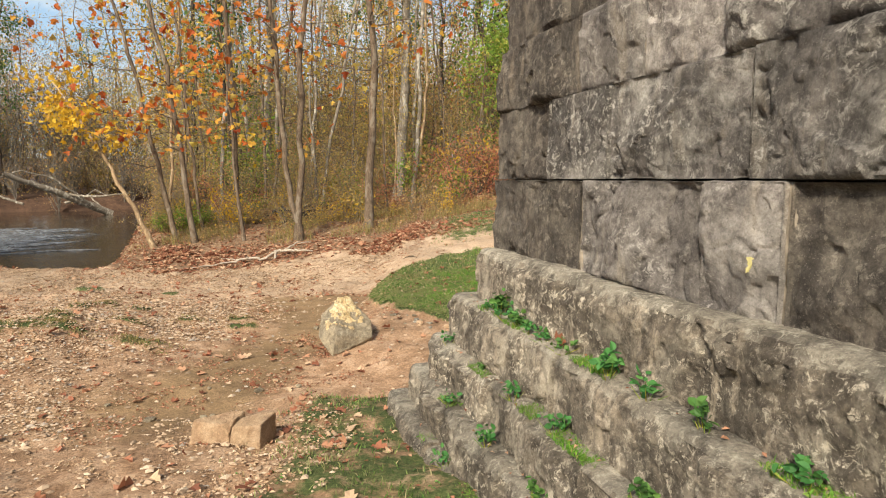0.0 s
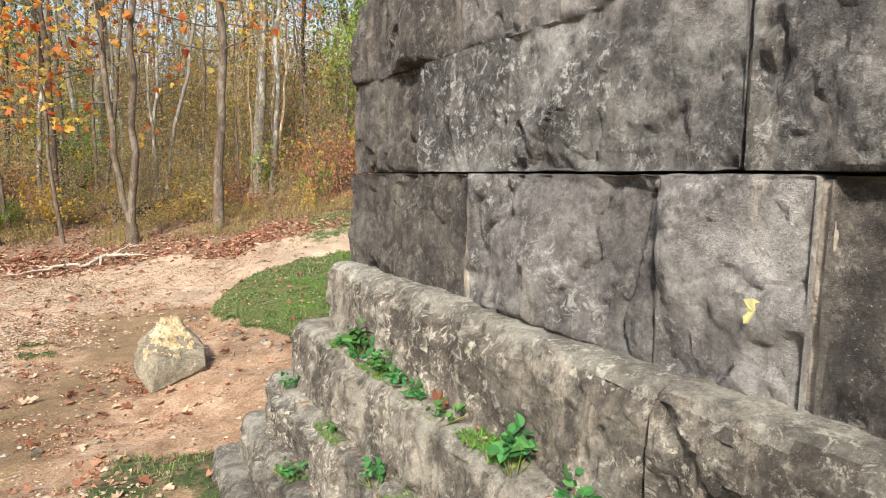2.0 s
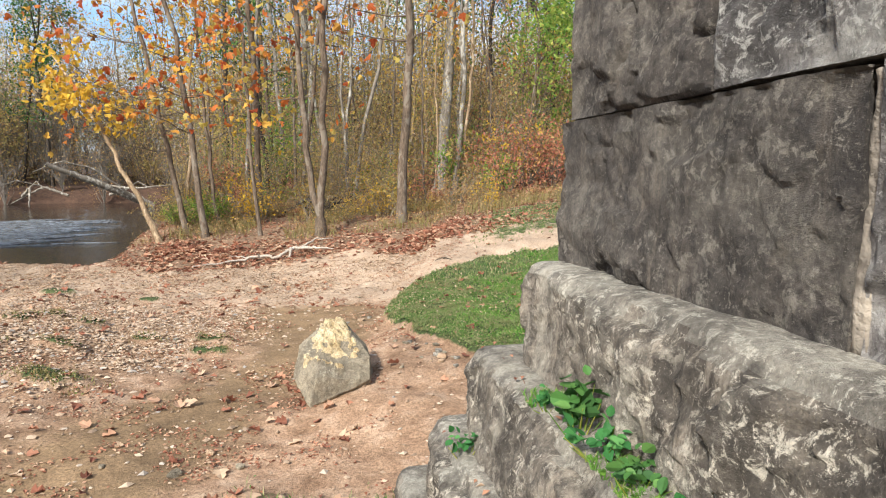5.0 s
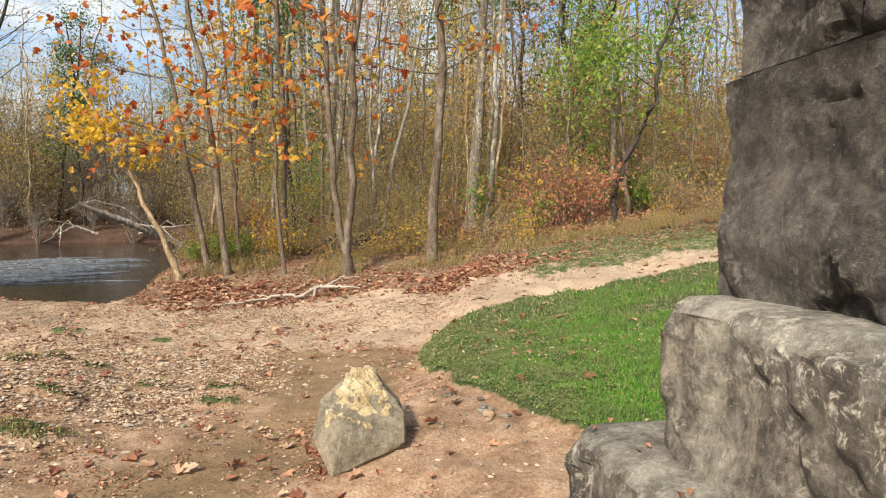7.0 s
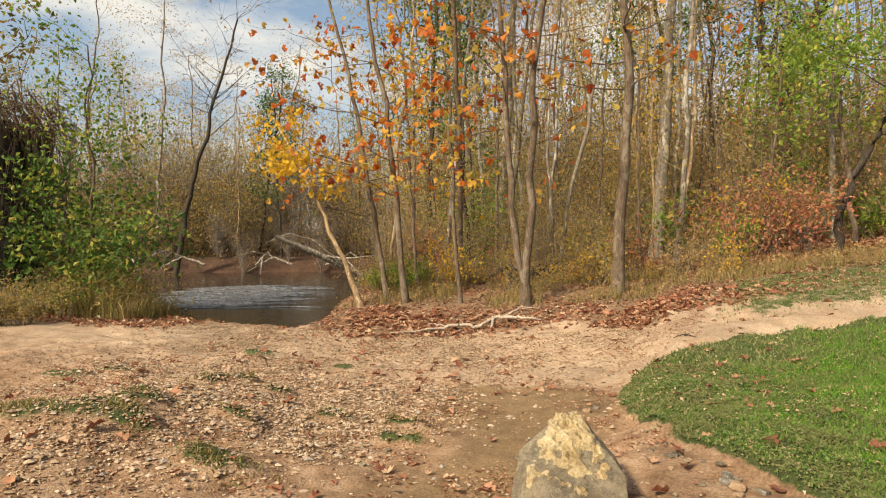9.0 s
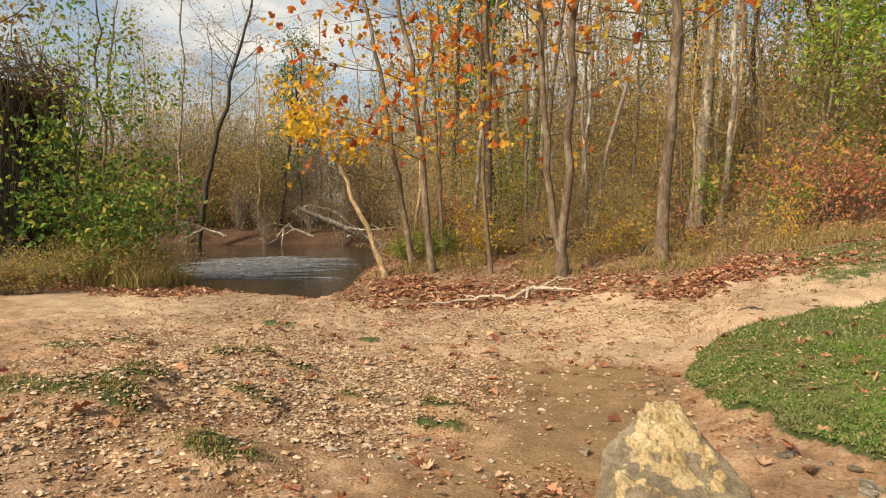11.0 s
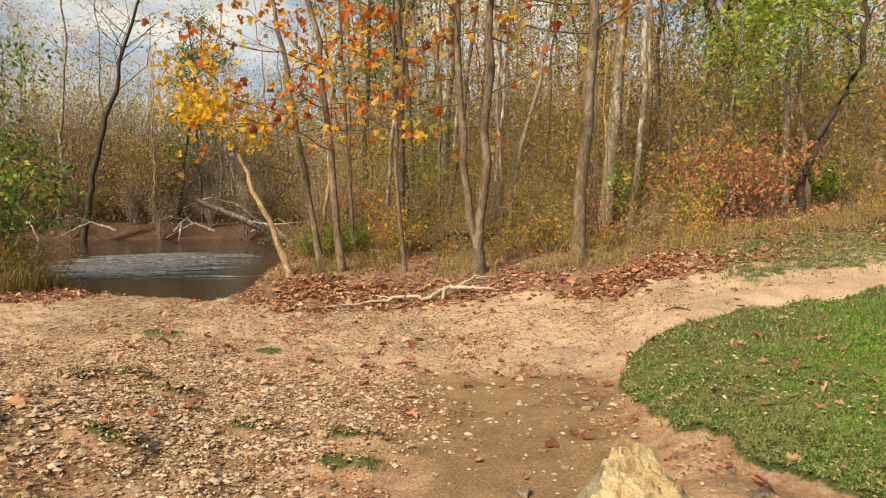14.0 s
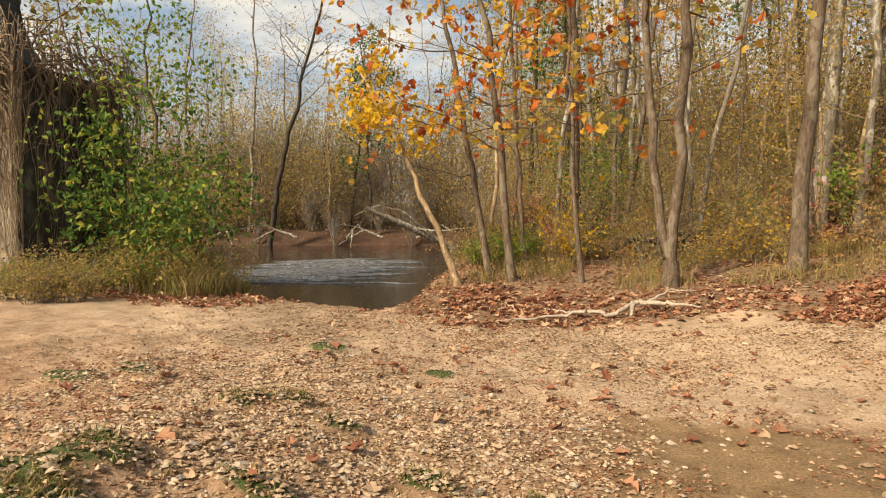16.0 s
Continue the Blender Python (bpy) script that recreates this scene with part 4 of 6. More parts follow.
def tree(name, place, label, bark, leaf=None, count=0, size=0.12, star=False, group="", jitter=0.18, hang=0.3, turn=0.0, sink=0.0, seed=0, category="tree", leaf_top=99.0, joined=False, **shape):
    x, y = place
    ob = empty(name, (x, y, gz(x, y) - sink), label, category, group)
    ob.rotation_euler = (0, 0, turn)
    trunk, branch, spots = spread_tree(seed=seed, lean=joined, **shape)
    part("trunk", trunk.mesh("trunk", bark), ob)
    if joined:
        b = Bag()
        for limb in branch:
            for k, fs in limb.f.items():
                b.f.setdefault(k, []).extend(f + b.n for f in fs)
            b.v.extend(limb.v)
            b.n += limb.n
        tagged(part("twig_cluster", b.mesh("twig_cluster", bark), ob), kind="stuff")
    else:
        for limb in branch:
            part("limb", limb.mesh("limb", bark), ob)
    if leaf and count:
        rng = np.random.RandomState(seed + 1)
        spots = spots[spots[:, 2] < leaf_top]
        pts = spots[rng.randint(len(spots), size=count)] + rng.normal(size=(count, 3)) * jitter
        V, F = leaves(pts, size, rng, star, hang=hang, simple=joined)
        tagged(part("crown", mesh("crown", V, [F], False, leaf), ob), kind="stuff")
    return ob


# the trees at the edge of the clearing
tree("twin_tree", (-4.49, 19.16), "forked brown tree rooted in leaf litter", BARK, ORANGE, 230, 0.20, True, seed=11, H=14, r=0.14, fork=(0.5, [((-1.3, 0.5), 0.09), ((0.5, -0.2), 0.105)]), limbs=15, limb_from=0.16,
     limb_len=3.4, wob=0.3, flare=1.2, rise=0.35, upto=0.7, sides=11)
tree("slender_tree", (-2.47, 20.4), "straight brown tree with rough bark", BARK, ORANGE, 170, 0.20, True, seed=12, H=16, r=0.15, top=(0.5, 0.6), limbs=13, limb_from=0.2, limb_len=3.0, wob=0.35, rise=0.3, upto=0.7)
tree("pale_tree", (-2.1, 29.4), "tall pale grey tree with patchy bark", PALEBARK, OLIVE, 500, 0.2, seed=13, H=21, r=0.26, top=(0.6, 0), limbs=14, limb_from=0.45, limb_len=3.5, wob=0.4)
tree("slender_tree", (-8.55, 19.76), "thin brown tree leaning over the water", BARK, ORANGE, 240, 0.19, True, seed=14, H=12, r=0.085, top=(-2.6, 0.3), limbs=18, limb_from=0.14, limb_len=2.4, wob=0.35, rise=0.25, upto=0.75)
tree("slender_tree", (-7.8, 19.33), "thin brown tree leaning over the water", BARK, ORANGE, 240, 0.19, True, seed=15, H=12, r=0.095, top=(-1.5, 0.2), limbs=18, limb_from=0.14, limb_len=2.4, wob=0.35, rise=0.25, upto=0.75)
tree("slender_tree", (-8.1, 20.9), "thin brown tree at the water's edge", BARK, YELLOW, 200, 0.15, True, seed=24, H=11, r=0.06, top=(-1.9, 0.2), limbs=16, limb_from=0.2, limb_len=2.0, wob=0.5, rise=0.4, upto=0.8)
tree("sapling", (-6.35, 19.65), "thin straight sapling with a few orange leaves", BARK, ORANGE, 180, 0.20, True, seed=16, H=9, r=0.06, top=(-0.3, 0), limbs=15, limb_from=0.2, limb_len=2.3, wob=0.3, rise=0.2, upto=0.8)
tree("sapling", (-5.05, 24.5), "thin pale sapling among the undergrowth", PALEBARK, OLIVE, 120, 0.13, seed=17, H=9, r=0.07, top=(-0.4, 0), limbs=8, limb_from=0.35, limb_len=1.6, wob=0.3)
tree("leaning_tree", (-8.78, 18.72), "pale tree leaning over the river with yellow leaves", TANBARK, YELLOW, 480, 0.15, True, seed=18, H=5.0, r=0.085, top=(-3.4, 0.2), limbs=15, limb_from=0.58, limb_len=1.5, wob=0.25, rise=0.4, jitter=0.22)
tree("pale_tree", (-9.2, 33.0), "tall pale grey tree with patchy bark", PALEBARK, OLIVE, 400, 0.2, seed=25, H=21, r=0.25, top=(0.4, 0), limbs=14, limb_from=0.4, limb_len=3.5, wob=0.4)
tree("crooked_tree", (2.9, 24.0), "crooked dark tree with few leaves", DARKBARK, GREEN, 420, 0.16, seed=19, H=8, r=0.11, top=(0.9, 0.3), limbs=16, limb_from=0.35, limb_len=2.6, wob=0.9, jitter=0.35)
tree("green_tree", (4.0, 27.5), "small tree still in bright green leaf", BARK, LIMELEAF, 2000, 0.17, seed=20, H=6.4, r=0.10, top=(-1.0, -0.5), limbs=24, limb_from=0.5, limb_len=2.5, wob=0.5, jitter=0.4)
tree("green_tree", (1.6, 30.5), "small tree still in bright green leaf", BARK, LIMELEAF, 1100, 0.18, seed=21, H=6.6, r=0.10, top=(0.5, 0), limbs=20, limb_from=0.5, limb_len=2.4, wob=0.5, jitter=0.4)
tree("rugged_tree", (8.4, 29.5), "gnarled dark tree beside the concrete pier", BARK, OLIVE, 300, 0.16, seed=22, H=13, r=0.24, top=(0.6, 0), limbs=18, limb_from=0.3, limb_len=3.6, wob=0.6)
tree("gnarled_tree", (3.2, 38.0), "large old tree with dark crooked bare limbs", DARKBARK, OLIVE, 500, 0.16, seed=26, H=17, r=0.34, fork=(5.0, [((-4.5, 0.5), 0.20), ((1.0, -0.5), 0.22), ((5.0, 0.6), 0.17)]), limbs=26, limb_from=0.40, limb_len=5.0,
     twigs=6, wob=1.6, rise=0.5, sides=10, jitter=0.4)
tree("bare_tree", (-44.0, 46.5), "dark leaning bare tree on the far bank", DARKBARK, RUSSET, 60, 0.3, seed=23, H=24, r=0.27, top=(5.0, 2.0), limbs=26, limb_from=0.5, limb_len=6.5, twigs=7, wob=0.9, rise=1.0)

rs = np.random.RandomState(77)


def before_pier(x, y):
    """The open slope that leads up to the far concrete pier."""
    a, d = math.degrees(math.atan2(x + 1.2, y - 5.6)), math.hypot(x + 1.2, y - 5.6)
    return (23.5 < a < 60 and d < 27) or (6 < a < 17 and d < 21)


def forest():
    kinds = []
    specs = [("forest_tree", "tall bare-limbed tree with olive leaves", BARK, OLIVE, 1900, 0.125, dict(H=19, r=0.12, limbs=22, limb_from=0.18, limb_len=3.2)),
             ("forest_tree", "tall pale tree with thin russet leaves", PALEBARK, RUSSET, 1500, 0.125, dict(H=21, r=0.13, limbs=18, limb_from=0.4, limb_len=3.4)),
             ("forest_tree", "slim brown tree with olive leaves", BARK, OLIVE, 1700, 0.12, dict(H=15, r=0.065, limbs=20, limb_from=0.14, limb_len=2.4)),
             ("forest_tree", "slim pale tree nearly bare", PALEBARK, OLIVE, 900, 0.12, dict(H=17, r=0.07, limbs=14, limb_from=0.35, limb_len=2.4)),
             ("forest_tree", "slim brown tree with orange leaves", BARK, ORANGE, 520, 0.15, dict(H=14, r=0.05, limbs=18, limb_from=0.2, limb_len=2.4)),
             ("forest_tree", "tan tree with sparse yellow leaves", TANBARK, YELLOW, 1000, 0.125, dict(H=16, r=0.09, limbs=22, limb_from=0.15, limb_len=3.0)),
             ("forest_tree", "dark evergreen with drooping green boughs", DARKBARK, DEEP, 2400, 0.22, dict(H=18, r=0.16, limbs=34, limb_from=0.25, limb_len=2.8))]
    for i, (n, lab, bark, leaf, cnt, size, shp) in enumerate(specs):
        x, y = -12 + 6.0 * i, 62 + (i % 3) * 2
        kinds.append(tree(n, (x, y), lab, bark, leaf, cnt, size, group="woods", seed=100 + i, wob=0.7, top=(1.1, 0.5), jitter=0.45, sides=7, joined=True, **shp))
    weights = np.array([0.24, 0.11, 0.24, 0.07, 0.12, 0.15, 0.07])

    def put(n, box, ok, gap, slim=1.0, tall=1.0):
        done, tries = [], 0
        while len(done) < n and tries < n * 40:
            tries += 1
            x, y = rs.uniform(box[0], box[1]), rs.uniform(box[2], box[3])
            if not ok(x, y) or any((x - a) ** 2 + (y - b) ** 2 < gap * gap for a, b in done):
                continue
            done.append((x, y))
            k = rs.choice(7, p=weights)
            c = copy_thing(kinds[k], pose(x, y, gz(x, y) - 0.05, rs.uniform(-7, 7), rs.uniform(-7, 7), rs.uniform(0, 360)))
            s = rs.uniform(0.75, 1.2) * tall
            c.scale = (s * slim, s * slim, s)

    def inland(x, y):
        return not before_pier(x, y) and x + 0.4 * (y - 16.5) > -7.6 and not (-0.5 < x < 14 and y < 22.5 + 0.35 * x) and not (6.8 < x < 13.5 and 22 < y < 29)

    put(54, (-16, 22, 22.3, 34), inland, 1.4, 0.75)
    put(66, (-26, 40, 33, 56), inland, 2.0)
    put(80, (-40, 60, 54, 85), inland, 2.4, 1.0, 1.35)
    put(85, (-85, -15, 35, 95), lambda x, y: (y - 55.0 - 0.78 * (x + 34.0)) / 1.27 > 2.5 and x + 0.4 * (y - 16.5) < -6, 2.0, 1.0, 1.2)
    put(40, (-75, -19, -5, 32), lambda x, y: y < 15.4 - 0.1 * (x + 19) or y < 14 or x < -70, 3.0)
    put(16, (14, 45, 5, 30), lambda x, y: x > 16, 3.5)
    put(14, (-30, 30, -45, -14), lambda x, y: True, 5.0)


forest()

# ---- undergrowth ----


def shrub(name, place, label, leaf, stem_mat, H=1.6, stems=14, count=1200, size=0.09, spread=0.8, seed=0, group="undergrowth", droop=0.0):
    rng = np.random.RandomState(seed)
    x, y = place
    ob = empty(name, (x, y, gz(x, y) - 0.04), label, "shrub", group)
    wood, spots = Bag(), []
    for _ in range(stems):
        a, L = rng.uniform(0, 2 * math.pi), H * rng.uniform(0.55, 1.1)
        out = spread * rng.uniform(0.15, 1.0)
        t = np.linspace(0, 1, 6)[:, None]
        pth = np.array([[0.15 * math.cos(a), 0.15 * math.sin(a), 0]]) * (1 - t) + np.array([[out * math.cos(a), out * math.sin(a), L]]) * t
        pth = pth + np.array([[math.cos(a), math.sin(a), 0]]) * (t ** 2) * out * 0.5 - np.array([[0, 0, 1]]) * (t ** 3) * L * droop
        pth[1:] += rng.normal(size=(5, 3)) * 0.05 * H / 1.6
        V, F = tube(pth, np.linspace(0.012, 0.003, 6) * (0.6 + 0.4 * H / 1.6), 3)
        wood.add(V, F)
        spots.extend(pth[2:])
        for _ in range(3):
            k = rng.randint(2, 6)
            tp = pth[k] + rng.normal(size=3) * 0.22 * H / 1.6
            q = np.linspace(0, 1, 3)[:, None]
            V, F = tube(pth[k] * (1 - q) + tp * q, [0.005, 0.004, 0.002], 3)
            wood.add(V, F)
            spots.extend([tp, (tp + pth[k]) / 2])
    tagged(part("stem_cluster", wood.mesh("stem_cluster", stem_mat), ob), kind="stuff")
    spots = np.array(spots)
    if count:
        pts = spots[rng.randint(len(spots), size=count)] + rng.normal(size=(count, 3)) * 0.11 * H / 1.6
        pts[:, 2] = np.maximum(pts[:, 2], 0.03)
        V, F = leaves(pts, size, rng, hang=0.2)
        tagged(part("foliage", mesh("foliage", V, [F], False, leaf), ob), kind="stuff")
    return ob


def undergrowth():
    rng = np.random.RandomState(31)
    protos = [shrub("shrub", (-3.2, 22.0), "waist-high shrub with olive and yellow leaves", OLIVE, TWIG, 1.5, 18, 420, 0.10, 0.8, 1),
              shrub("shrub", (-1.0, 21.8), "thin shrub with russet leaves", RUSSET, TWIG, 1.3, 18, 360, 0.09, 0.7, 2),
              shrub("shrub", (0.4, 23.2), "thin shrub with yellow-green leaves", GREEN, BARK, 1.5, 12, 480, 0.10, 0.8, 3),
              shrub("shrub", (-5.4, 21.6), "bare twiggy shrub with few leaves", OLIVE, TWIG, 1.7, 20, 260, 0.08, 0.8, 4),
              shrub("shrub", (1.4, 25.3), "tall shrub with pink and orange leaves", PINKLEAF, BARK, 2.6, 12, 420, 0.12, 1.1, 5),
              shrub("shrub", (-7.4, 21.4), "twiggy shrub with yellow leaves", YELLOW, TWIG, 1.6, 12, 260, 0.10, 0.7, 6)]
    tall = [shrub("thicket_shrub", (-6.0, 33.0), "tall thicket of olive-leaved saplings", OLIVE, TWIG, 5.0, 24, 850, 0.14, 1.9, 7),
            shrub("thicket_shrub", (2.0, 34.0), "tall thicket of russet-leaved saplings", RUSSET, TWIG, 5.5, 24, 750, 0.14, 1.9, 8),
            shrub("thicket_shrub", (8.0, 36.0), "tall bare grey thicket", OLIVE, PALEBARK, 5.0, 26, 500, 0.16, 2.0, 9),
            shrub("thicket_shrub", (-12.0, 38.0), "tall thicket with yellow-green leaves", GREEN, BARK, 4.6, 18, 900, 0.16, 1.8, 10)]

    def put(n, kinds, p, box, ok, low=0.7, high=1.25):
        k = tries = 0
        while k < n and tries < n * 30:
            tries += 1
            x, y = rng.uniform(box[0], box[1]), rng.uniform(box[2], box[3])
            if ok(x, y):
                k += 1
                c = copy_thing(kinds[rng.choice(len(kinds), p=p)], pose(x, y, gz(x, y) - 0.04, 0, 0, rng.uniform(0, 360)))
                s = rng.uniform(low, high)
                c.scale = (s, s, s * rng.uniform(0.85, 1.15))

    def wooded(x, y):
        return not before_pier(x, y) and x + 0.4 * (y - 16.5) > -8.2 and y > 20.3 + 0.55 * np.clip(x, 0, 6) and not (6.8 < x < 13 and 22 < y < 29)

    mixp = [0.30, 0.18, 0.08, 0.20, 0.05, 0.19]
    put(70, protos, mixp, (-14, 8, 20.6, 26.0), wooded, 0.35, 0.8)
    put(80, protos, mixp, (-18, 14, 25, 33), wooded, 0.8, 1.4)
    put(95, tall, [0.36, 0.30, 0.2, 0.14], (-26, 26, 28, 44), wooded, 0.6, 1.05)
    put(16, tall, [0.45, 0.30, 0.15, 0.10], (-13, 9, 23.5, 28), wooded, 0.35, 0.62)
    # low russet brush by the right-hand path
    put(30, protos, [0.05, 0.75, 0, 0.2, 0, 0], (2.0, 6.8, 20.5, 25.5), lambda x, y: abs(y - (20.6 + 0.62 * x - 0.9)) < 0.8, 0.2, 0.36)
    put(4, protos, [0.25, 0, 0.25, 0, 0.5, 0], (-1.0, 2.5, 23.0, 26.0), lambda x, y: True, 0.8, 1.1)
    # the bushy left bank
    put(16, protos, [0.45, 0.25, 0.1, 0.2, 0, 0], (-19.5, -15.0, 13.6, 15.4), lambda x, y: True, 0.45, 0.7)
    put(9, tall, [0.3, 0.0, 0.3, 0.4], (-20, -14.6, 16.0, 18.4), lambda x, y: True, 0.3, 0.55)
    put(14, protos, [0.5, 0.2, 0.1, 0.2, 0, 0], (-17.2, -14.0, 12.6, 14.0), lambda x, y: x < -17.9 + 1.05 * (y - 10.6), 0.4, 0.65)
    put(40, protos, [0.5, 0.15, 0.25, 0.1, 0, 0], (-21, -13.9, 15.5, 17.4), lambda x, y: y < 17.6, 0.6, 0.95)
    put(14, protos, [0.3, 0.2, 0.2, 0.2, 0, 0.1], (-10.5, -8.0, 20.4, 23.0), lambda x, y: x + 0.4 * (y - 16.5) > -8.4, 0.45, 0.7)



def far_woods():
    """The distant woods, too far off to tell one bush from the next."""
    rng = np.random.RandomState(91)

    def away(x, y):
        return (y - 55.0 - 0.78 * (x + 34.0)) / 1.27

    places = {"olive": [], "russet": [], "grey": []}

    def put(n, box, ok, low, high, p):
        k = tries = 0
        while k < n and tries < n * 40:
            tries += 1
            x, y = rng.uniform(box[0], box[1]), rng.uniform(box[2], box[3])
            if ok(x, y):
                k += 1
                places[("olive", "russet", "grey")[rng.choice(3, p=p)]].append((x, y, rng.uniform(low, high)))

    inland = lambda x, y: x + 0.4 * (y - 16.5) > -7.5
    across = lambda x, y: x + 0.4 * (y - 16.5) < -7
    put(120, (-40, 45, 36, 62), inland, 6.0, 11.0, [0.55, 0.30, 0.15])
    put(110, (-50, 60, 55, 95), inland, 8.0, 15.5, [0.5, 0.35, 0.15])
    put(95, (-72, -22, 28, 80), lambda x, y: across(x, y) and 0.3 < away(x, y) < 9, 2.5, 5.5, [0.12, 0.08, 0.80])
    put(150, (-80, -22, 30, 95), lambda x, y: across(x, y) and 4 < away(x, y) < 26, 7.0, 18.0, [0.34, 0.16, 0.50])
    put(16, (-58, -38, 58, 84), lambda x, y: True, 8.0, 16.0, [0.3, 0.1, 0.6])
    put(55, (-75, -24, -6, 36), lambda x, y: x < -25 and away(x, y) < -34, 4.0, 9.0, [0.6, 0.2, 0.2])
    put(45, (20, 60, 2, 50), lambda x, y: True, 4.0, 9.0, [0.5, 0.3, 0.2])
    for key, leaf, bark in (("olive", OLIVE, BARK), ("russet", RUSSET, BARK), ("grey", RUSSET, GREYTWIG)):
        wood, green = Bag(), Bag()
        for x, y, h in places[key]:
            z = gz(x, y)
            grey = key == "grey"
            for _ in range(42 if grey else 12):
                a, o = rng.uniform(0, 6.28), h * rng.uniform(0.05, 0.40)
                t = np.linspace(0, 1, 5)[:, None]
                z2 = h * rng.uniform(0.0, 0.5) if grey else 0.0
                path = np.array([[x, y, z - 0.2 + z2]]) + t * np.array([[o * math.cos(a), o * math.sin(a), (h - z2) * rng.uniform(0.5, 1.0)]]) + rng.normal(size=(5, 3)) * 0.06 * h * t
                wood.add(*tube(path, np.linspace(0.045 if z2 < 0.15 * h else 0.025, 0.008, 5), 3))
            n = 300 if grey else 1400
            pts = np.array([x, y, z]) + rng.normal(size=(n, 3)) * np.array([0.24, 0.24, 0.24]) * h + np.array([0, 0, 0.52 * h])
            pts[:, 2] = np.maximum(pts[:, 2], z + 0.1)
            green.add(*leaves(pts, 0.10 + 0.009 * h, rng, simple=True))
        tagged(new("far_thicket", wood.mesh("far_thicket", bark)), f"distant {key} thicket stems", "woods", kind="stuff")
        tagged(new("far_foliage", green.mesh("far_foliage", leaf, False)), f"distant {key} autumn foliage", "woods", kind="stuff")


undergrowth()
far_woods()
tree("leafy_sapling", (-15.6, 16.3), "slim sapling with green and yellow leaves", BARK, GREEN, 1500, 0.12, seed=41, H=7.0, r=0.06, top=(0.4, 0.2), limbs=26, limb_from=0.12, limb_len=2.0, wob=0.4, jitter=0.3, rise=0.5)
tree("leafy_sapling", (-17.0, 16.6), "bushy sapling with broad dark green leaves", BARK, BUSH, 2100, 0.17, seed=42, H=4.2, r=0.06, top=(0.6, 0.0), limbs=24, limb_from=0.15, limb_len=1.9, wob=0.4, jitter=0.3, rise=0.4)
tree("leafy_sapling", (-15.2, 16.7), "bushy sapling with green and yellow leaves", BARK, BUSH, 1100, 0.15, seed=43, H=3.2, r=0.05, top=(0.5, 0.3), limbs=20, limb_from=0.15, limb_len=1.7, wob=0.3, jitter=0.3, rise=0.3)
tree("tall_tree", (-22.5, 24.5 - 8.5), "tall tree thick with olive leaves", BARK, OLIVE, 3500, 0.2, seed=44, H=15, r=0.2, top=(0.5, 1.0), limbs=30, limb_from=0.25, limb_len=3.0, wob=0.5, jitter=0.45)

# ---- concrete piers with steel legs ----


